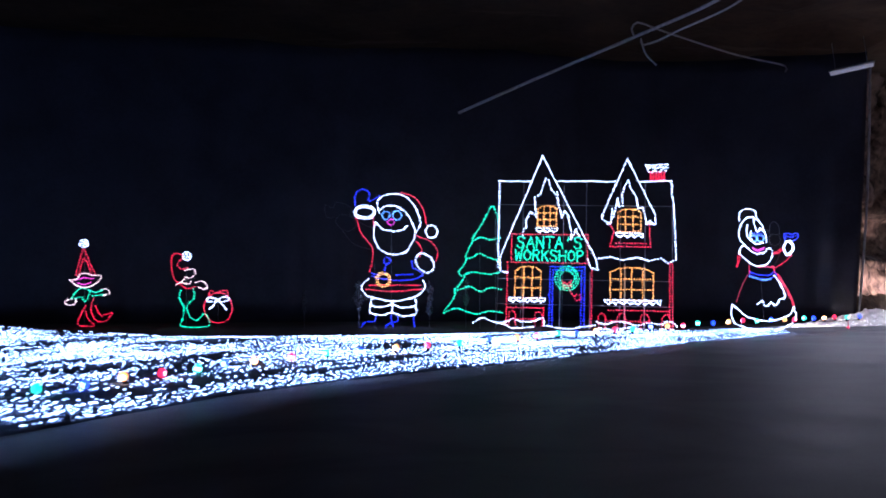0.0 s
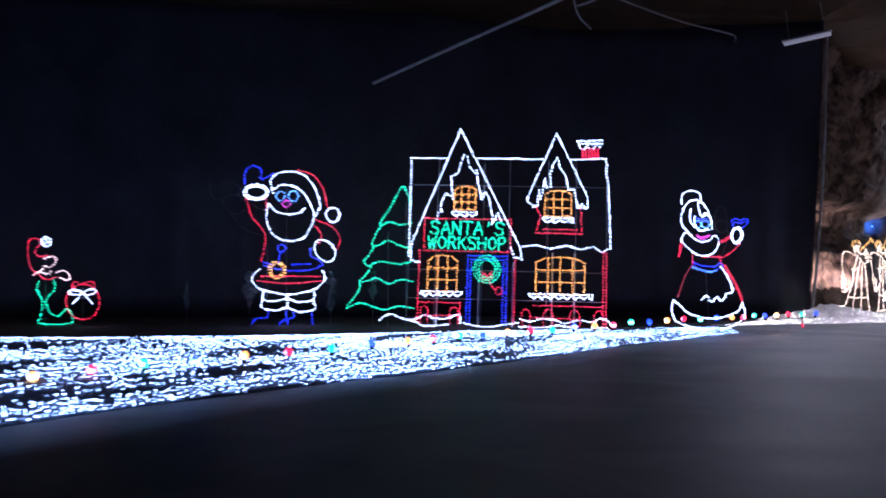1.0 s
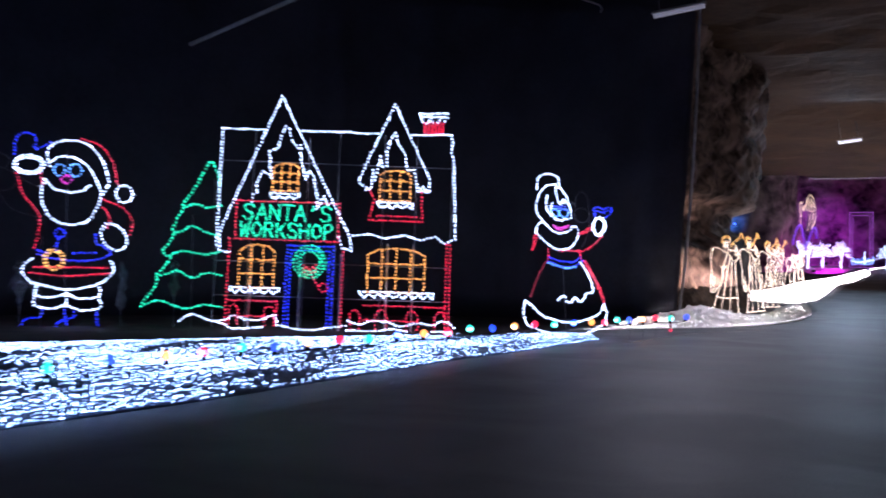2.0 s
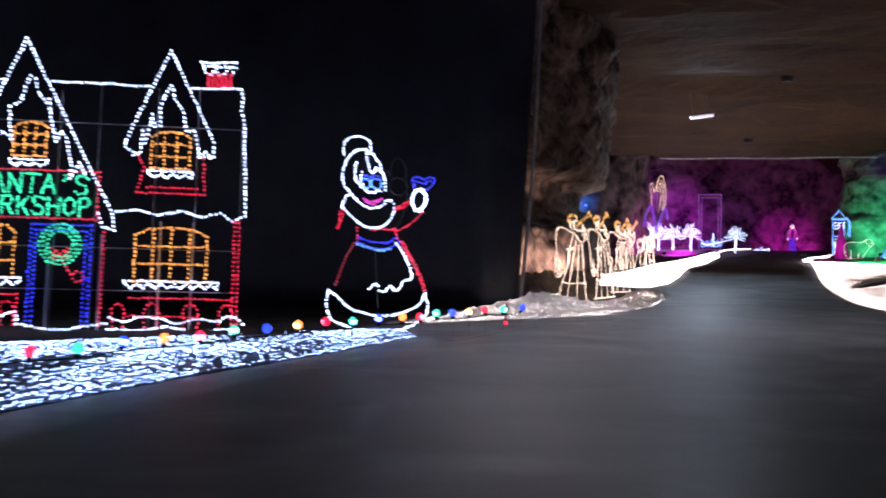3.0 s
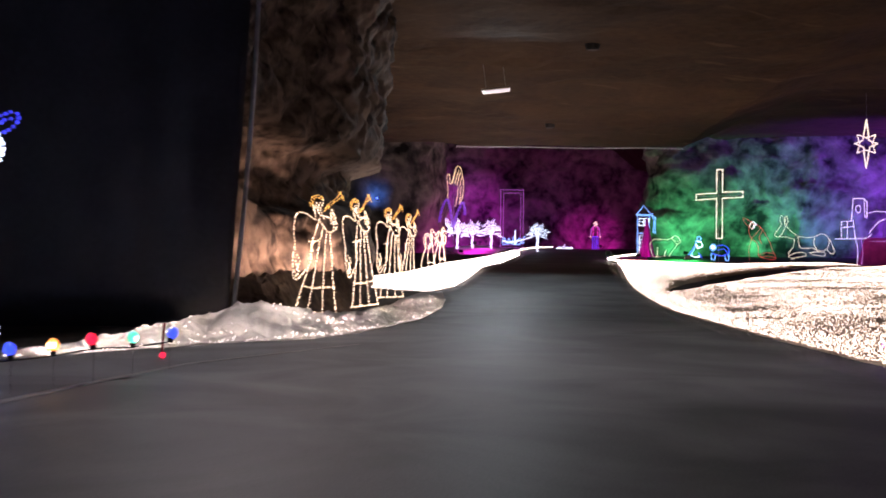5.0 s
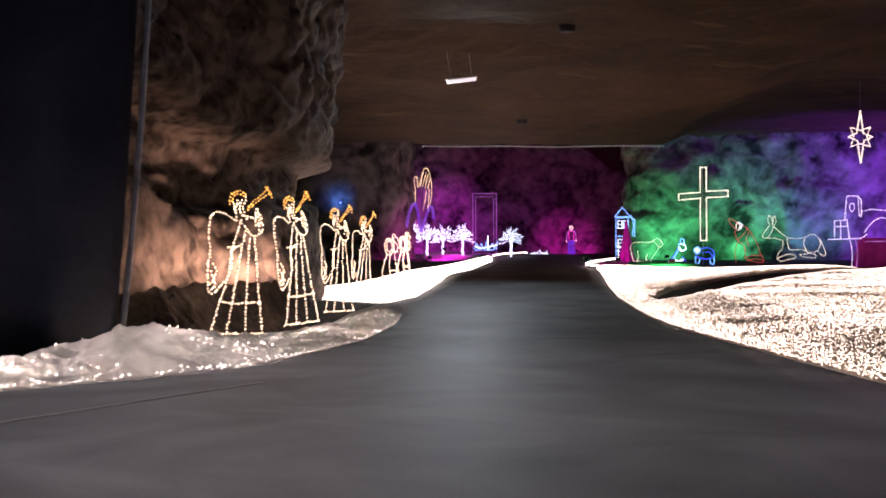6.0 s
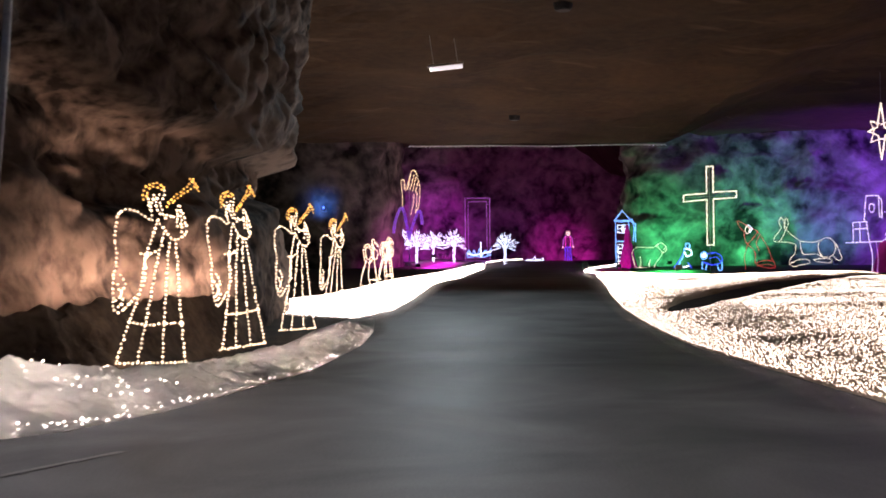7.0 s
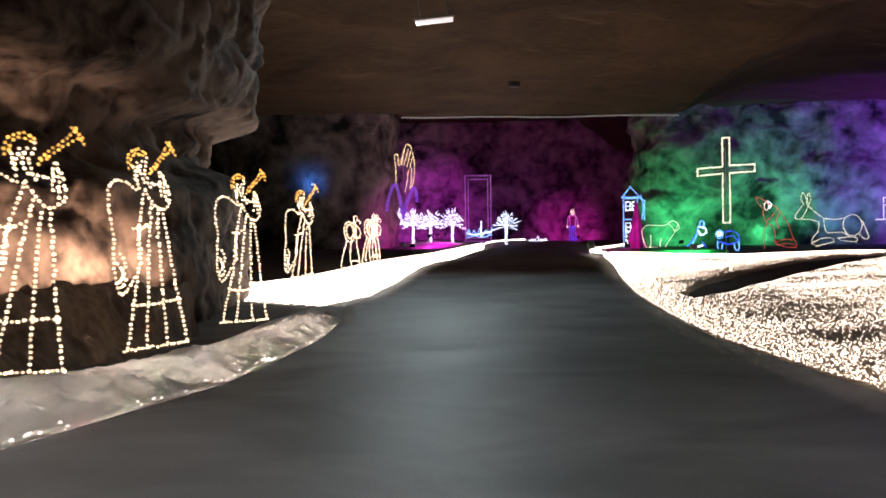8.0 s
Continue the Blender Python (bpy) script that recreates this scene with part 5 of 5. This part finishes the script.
cloth("ground_cloth", "magenta cloth spread on the ground before the blue tower", [ls(77.0, 6.9), ls(86.5, 8.4), ls(86.5, 10.3), ls(77.0, 8.0)], "drape_pink", 0.07)
x, y = ls(86, 9.75)
veil = new("cloth_drape", fold_cone("cloth_drape", 0.46, 0.05, 0.03, 2.3, 7, "drape_pink"))
veil.location = (x, y, ground_z(x, y) + 0.07)
tagged(veil, "magenta cloth drawn up into a tall peak beside the tower", "cloth")
cloth("ground_cloth", "white cloth spread under the palms in magenta light", [ls(91.5, -1.2), ls(113, -2.6), ls(113, 2.6), ls(91.5, 0.85)], "batting", 0.05, 0.3)
cloth("ground_cloth", "green cloth spread on the ground under the grazing sheep", [ls(74.6, 8.1), ls(80.5, 8.9), ls(80.5, 11.6), ls(74.6, 11.2)], "green_cloth", 0.24)

# ---- animals and cross of light ----
FS = 0.0263


def far_figure(name, label, category, strokes, base, at, one=True, **kw):
    x, y = at
    return figure(name, label, category, strokes, base, FS, (x, y, ground_z(x, y)), -28, "light figures under the cross", **dict(dict(r=0.027, step=0.065), **kw))


cr = thing("cross_display", "tall cross outlined twice in warm white lights", "light display", (49.95, 66.7, ground_z(49.95, 66.7)), -28)
base = 2.56 - ground_z(49.95, 66.7)
lit("outline", [("cross_led", [(-0.16, base), (0.16, base), (0.16, base + 2.22), (1.28, base + 2.28), (1.28, base + 2.6), (0.16, base + 2.56), (0.16, base + 3.8), (-0.16, base + 3.8), (-0.16, base + 2.5), (-1.28, base + 2.42), (-1.28, base + 2.1), (-0.16, base + 2.2), (-0.16, base)], "l")], cr, r=0.04, step=0.07)
lit("pole", [("steel", [(0, 0.08, 0), (0, 0.08, base + 3.7)], "l"), ("steel", [(-1.2, 0.08, base + 2.3), (1.2, 0.08, base + 2.4)], "l")], cr, wire=0.025)
far_figure("sheep_display", "standing sheep outlined in pale warm lights", "light display", [
    sk("dim_cream", [(1139, 426), (1138, 413), (1146, 405), (1161, 405), (1177, 405), (1184, 400)]), sk("dim_cream", [(1184, 401), (1190, 397), (1197, 401), (1201, 410), (1194, 414), (1189, 409), (1183, 403)]), sk("dim_cream", [(1195, 399), (1199, 405), (1196, 409)]),
    sk("dim_cream", [(1194, 414), (1188, 425), (1180, 435), (1176, 446), (1170, 444), (1168, 434)]), sk("dim_cream", [(1170, 443), (1156, 442), (1144, 441), (1139, 426)]), sk("dim_cream", [(1152, 423), (1153, 434), (1150, 444)]), sk("dim_cream", [(1171, 428), (1168, 436)])], (1172, 450), (47.4, 68.05))
far_figure("seated_statue", "small seated statue outlined in blue lights", "light figure", [
    sk("sky", oval(1242, 403, 4, 5)), sk("white", [(1238, 408), (1246, 410), (1249, 418), (1241, 422), (1236, 415)]), sk("blue", [(1239, 404), (1230, 424), (1215, 444), (1212, 452), (1247, 452), (1249, 444), (1242, 434)]), sk("sky", [(1236, 408), (1232, 424), (1226, 436)]), sk("white", [(1226, 438), (1234, 442), (1243, 440)]), sk("blue", [(1222, 446), (1234, 448), (1245, 446)])], (1238, 450), (48.9, 67.3), r=0.04)
far_figure("lamb_display", "small standing lamb outlined in blue lights", "light display", [
    sk("sky", oval(1273, 421, 6, 7)), sk("white", oval(1273, 421, 3, 3)), sk("blue", [(1279, 418), (1295, 416), (1306, 424), (1304, 434), (1290, 438), (1280, 436), (1270, 433)]), sk("blue", [(1283, 426), (1296, 424), (1302, 430)]), sk("sky", [(1270, 433), (1270, 445), (1276, 447), (1278, 438)]), sk("sky", [(1298, 438), (1300, 447), (1306, 447), (1306, 434)])], (1283, 450), (49.9, 66.75), r=0.038)
far_figure("kneeling_statue", "kneeling statue with one raised arm outlined in dim red lights", "light figure", [
    sk("red_low", [(1352, 378), (1343, 368), (1340, 358), (1348, 361), (1357, 366)]), sk("red_low", [(1352, 378), (1353, 392), (1358, 402), (1367, 408), (1372, 420), (1372, 436), (1386, 443), (1405, 445), (1408, 440), (1401, 425), (1396, 410), (1388, 395), (1380, 382), (1371, 374), (1361, 371)]),
    sk("red_low", [(1358, 402), (1352, 424), (1354, 446)]), sk("red_low", [(1372, 436), (1388, 431), (1402, 432)]), sk("red_low", [(1377, 378), (1367, 391), (1358, 400)]), sk("red_low", [(1380, 384), (1374, 398), (1378, 412)]), sk("red_low", [(1376, 441), (1392, 438), (1406, 441)]), sk("skin", oval(1358, 374, 4, 7)), sk("white", [(1360, 366), (1366, 370), (1363, 378)])], (1373, 450), (51.9, 65.7), r=0.03)
far_figure("donkey_display", "donkey lying down outlined in pale lights", "light display", [
    sk("dim_cream", [(1424, 372), (1420, 361), (1423, 352), (1429, 362), (1430, 372)]), sk("dim_cream", [(1430, 372), (1431, 357), (1434, 353), (1436, 364), (1432, 375)]), sk("dim_cream", [(1424, 372), (1413, 386), (1409, 394), (1418, 397), (1426, 388), (1431, 376)]), sk("dim_cream", [(1432, 375), (1445, 386), (1458, 396)]), sk("dim_cream", [(1418, 397), (1436, 398), (1450, 402)]),
    sk("dim_cream", [(1458, 396), (1478, 398), (1492, 396)]), sk("dim_cream", [(1450, 402), (1448, 418), (1440, 428), (1438, 438), (1446, 443)]), sk("dim_cream", [(1458, 398), (1460, 412), (1465, 420), (1490, 420)]), sk("dim_cream", [(1440, 436), (1455, 430), (1471, 430), (1474, 436), (1458, 440), (1446, 443)]),
    sk("dim_cream", oval(1507, 408, 16, 18)), sk("dim_cream", [(1482, 430), (1500, 428), (1514, 430), (1512, 436), (1490, 434), (1482, 430)]), sk("dim_cream", [(1490, 420), (1500, 427)], "l"), sk("dim_cream", [(1524, 402), (1530, 416), (1534, 428), (1528, 432), (1519, 424)])], (1472, 450), (54.1, 64.5))

# the little town and the star
x, y = 53.0, 59.5
town = thing("town_display", "stacked flat-roofed town houses outlined in white and lilac lights", "light display", (x, y, ground_z(x, y)), -28)
w = 0.0245
T0 = (1580, 460)
lit("house_outline", [("town_led", px([(1526, 406), (1590, 404), (1600, 396)], T0, w), "l"), ("town_led", px([(1538, 404), (1538, 370), (1562, 368), (1566, 400)], T0, w), "l"), ("town_led", px([(1550, 404), (1550, 370)], T0, w), "l"), ("town_led", px([(1538, 382), (1564, 380)], T0, w), "l")], town, r=0.03, step=0.07)
lit("house_outline", [("town_led", px([(1558, 368), (1562, 322), (1584, 322), (1590, 330), (1590, 362)], T0, w), "l"), ("town_led", px(oval(1572, 344, 5, 8), T0, w), "c"), ("town_led", px([(1584, 322), (1586, 360)], T0, w), "l")], town, r=0.03, step=0.07)
lit("house_outline", [("town_led", px([(1592, 352), (1610, 348), (1640, 350), (1650, 362), (1650, 400)], T0, w), "l"), ("town_led", px([(1596, 392), (1612, 372), (1630, 364), (1650, 372)], T0, w), "c"), ("lilac", px([(1598, 410), (1650, 410)], T0, w), "l")], town, r=0.03, step=0.07)
lit("town_wall", [("lilac", px([(1650, 410), (1652, 462)], T0, w), "l")], town, r=0.03, step=0.07)
lit("town_wall", [("lilac", px([(1578, 404), (1582, 430), (1580, 462)], T0, w), "c")], town, r=0.03, step=0.07)
lit("town_wall", [("town_led", px([(1566, 400), (1572, 430), (1570, 462)], T0, w), "c")], town, r=0.03, step=0.07)
part("drape", mesh("drape", [(*p, ) for p in [(-0.15, 0.12, 0.0), (1.9, 0.12, 0.0), (1.9, 0.12, 1.4), (0.2, 0.12, 1.4), (-0.15, 0.16, 0.0), (1.9, 0.16, 0.0), (1.9, 0.16, 1.4), (0.2, 0.16, 1.4)]],
                   [(0, 1, 2, 3), (7, 6, 5, 4), (0, 4, 5, 1), (1, 5, 6, 2), (2, 6, 7, 3), (3, 7, 4, 0)], ["drape_pink"]), town, "magenta cloth backing")
x, y, z = 51.5, 57.9, 7.1
sr = thing("star_display", "eight-pointed star outlined in warm lights hung from the ceiling", "light display", (x, y, z), -28)
big, small_ = [], []
for i in range(9):
    a = math.pi / 2 + i * math.pi / 4
    rr = (1.18 if (i // 2) % 2 == 0 else 0.68) if i % 2 == 0 else 0.24
    big.append((rr * math.cos(a) * (0.8 if (i // 2) % 2 else 1), rr * math.sin(a)))
    b = math.pi / 8 + i * math.pi / 4
    rr = 0.62 if i % 2 == 0 else 0.3
    small_.append((rr * math.cos(math.pi / 4 * (i + 1)), rr * math.sin(math.pi / 4 * (i + 1))))
lit("long_rays", [("cross_led", big, "l")], sr, r=0.04, step=0.07)
lit("short_rays", [("cross_led", small_, "l")], sr, r=0.035, step=0.07)
lit("hanger", [("steel", [(0, 0, 1.18), (0, 0, ceiling_z(x, y) - z + 0.4)], "l")], sr)

# ---- on the ceiling ----
def tube_lamp(x, y, z, turn, tip, mat, watts, colour, half, label, aim=None, cone=180):
    """A tube lamp on two hangers, with an added beam that lights the road."""
    rail = thing("ceiling_lamp", label, "ceiling lamp", group="tube lamps")
    rail.matrix_basis = pose(x, y, z, 0, tip, turn)
    V, F = tube([(-half, 0, 0), (-half + 0.02, 0, 0), (half - 0.02, 0, 0), (half, 0, 0)], 0.07, 10)
    part("tube", fast_mesh("tube", V, F, [mat]), rail, "dim white tube")
    V, F = tube([(-half - 0.05, 0, 0.07), (-half, 0, 0.09), (half, 0, 0.09), (half + 0.05, 0, 0.07)], 0.05, 6)
    part("batten", fast_mesh("batten", V, F, ["pale"]), rail, "pale batten over the tube")
    for xx in (-0.75 * half, 0.75 * half):
        V, F = tube([(xx, 0, 0.06), (xx, 0, ceiling_z(x, y) - z + 0.3)], 0.012, 5)
        part("hanger", fast_mesh("hanger", V, F, ["steel"]), rail)
    # Stands in for headlight glow; far stronger than the dim tube itself.
    lamp = bpy.data.lights.new("road_fill_beam", "AREA")
    lamp.shape, lamp.size, lamp.size_y, lamp.energy, lamp.color = "RECTANGLE", 2 * half, 0.15, watts, colour
    lamp.spread = radians(cone)
    new("road_fill_beam", lamp).matrix_basis = look((x, y, z - 0.1), aim) if aim else pose(x, y, z - 0.1, 0, 0, turn)


M["tube_worn"] = glow("worn_tube", (1.0, 0.97, 0.95), 0.10, 0.1)
tube_lamp(30.0, 56.4, 7.8, -16, -8, "tube_lamp", 175, (0.78, 1.0, 0.95), 0.52, "pale dim tube lamp hung below the rock ceiling", (26.0, 47.0, 0.0), 125)
tube_lamp(14.24, 38.0, 8.85, -34, -7, "tube_worn", 155, (1.0, 0.98, 0.9), 0.72, "old faint tube lamp hung where the black sheeting ends", (17.5, 29.5, 0.0), 110)
for (s_, l_, r_) in ((60.6, 3.6, 0.3), (77.9, 3.4, 0.28)):
    x, y = ls(s_, l_)
    bm = bmesh.new()
    bmesh.ops.create_cone(bm, cap_ends=True, segments=14, radius1=r_ * 0.8, radius2=r_, depth=0.26)
    bmesh.ops.bevel(bm, geom=list(bm.edges), offset=0.03, segments=2, affect="EDGES")
    me = bpy.data.meshes.new("roof_bolt")
    bm.to_mesh(me)
    bm.free()
    me.materials.append(M["black"])
    ob = tagged(new("roof_bolt", me), "dark round bolt plate in the rock ceiling", "bolt plate", "roof bolts")
    ob.location = (x, y, ceiling_face(x, y) - 0.08)
hi = thing("string_light", "thin string of faint white lights across under the ceiling", "string light")
line = smooth_line([(*ls(86.9, l), 7.98 - 0.03 * math.sin(l * 1.3)) for l in (-1.5, 0, 3, 6, 9, 12)], 0.22)
V, F = tube(line, 0.03, 4)
part("cable", fast_mesh("cable", V, F, ["pale"]), hi)
M["faint"] = glow("faint_white_led", (0.85, 0.85, 1.0), 0.5)
tagged(part("small_lights", swarm("small_lights", line - np.array([0, 0, 0.04]), np.full(len(line), 0.03), "faint"), hi), kind="stuff")
CABLES = [
    ([(0.58, 40.2, 7.66), (2.91, 38.6, 8.46), (4.18, 37.4, 8.82), (6.21, 35.16, 9.35), (7.81, 30.96, 9.45), (8.6, 28.6, 9.9)], 0.055),
    ([(12.43, 39.6, 9.08), (12.35, 39.6, 9.31), (10.32, 38.6, 9.5), (7.85, 36.4, 9.64), (6.94, 35.6, 9.72), (6.3, 35.3, 9.84), (6.11, 35.3, 9.62), (6.18, 35.2, 9.36)], 0.032),
    ([(6.91, 35.3, 8.44), (6.55, 35.3, 8.83), (6.4, 35.25, 9.3)], 0.03),
    ([(6.4, 35.25, 9.2), (6.48, 35.3, 9.11), (6.87, 34.8, 9.14), (7.33, 34.0, 9.27), (8.3, 31.0, 9.33), (8.9, 29.0, 9.8)], 0.035)]
for pts, r_ in CABLES:
    V, F = tube(smooth_line(pts, 0.15), r_, 6)
    tagged(new("ceiling_cable", fast_mesh("ceiling_cable", V, F, ["pale"])), "pale loose cable slung under the dark ceiling", "cable", "ceiling cables")


# red marker stake by the verge
x, y = 12.25, 33.2
post = thing("marker_stake", "thin red marker stake with a small red lamp beside the road", "marker stake", (x, y, ground_z(x, y)), 0)
V, F = tube([(0, 0, -0.1), (0, 0, 0.2), (0.02, 0, 0.46)], 0.014, 6)
part("stake", fast_mesh("stake", V, F, ["bulb_red_off"]), post)
part("lamp", swarm("lamp", [(0, 0, 0.06)], [0.045], "bulb_red", "ico"), post, "small red lamp")


def plastic_wrap(x, y, z0, z1, width, seed, lean=0.0):
    """A crumpled sheet of clear plastic hanging on a frame, on a thin stake."""
    ob = thing("plastic_wrap", "crumpled clear plastic sheet hanging beside the light figures", "plastic sheet", (x, y, 0), 0, "crumpled plastic sheets")
    rows = []
    for k in range(34):
        f = k / 33
        row = []
        for j in range(15):
            u = j / 14 - 0.5
            w = width * (0.35 + 0.65 * math.sin(math.pi * f ** 0.7)) * (1 + 0.9 * noise.noise((seed, f * 5, 0)) + 0.5 * noise.noise((seed + 4, f * 13, 2)))
            row.append((u * w + lean * (f - 0.5) + 0.09 * noise.noise((f * 6, seed, u * 5)), 0.12 * noise.noise((u * 6 + seed, f * 7, 1.0)) + 0.07 * noise.noise((u * 17, f * 19, seed)), z0 + (z1 - z0) * f + 0.07 * noise.noise((u * 7, f * 4, seed + 3))))
        rows.append(row)
    sheet_ob = part("sheet", sheet("sheet", rows, ["clear_plastic"], smooth=False), ob, "crumpled clear plastic")
    sheet_ob.modifiers.new("thickness", "SOLIDIFY").thickness = 0.004
    V, F = tube([(0, 0.04, -0.05), (0, 0.04, z0), (lean * 0.4, 0.04, z1 - 0.1)], 0.008, 5)
    part("stake", fast_mesh("stake", V, F, ["steel"]), ob)


plastic_wrap(-2.62, 34.2, 0.55, 1.45, 0.34, 1.7)
plastic_wrap(-0.42, 34.2, 0.4, 1.45, 0.2, 5.2)
plastic_wrap(-4.35, 34.4, 0.45, 1.15, 0.13, 2.6)
plastic_wrap(0.72, 34.5, 0.7, 1.5, 0.2, 7.9)
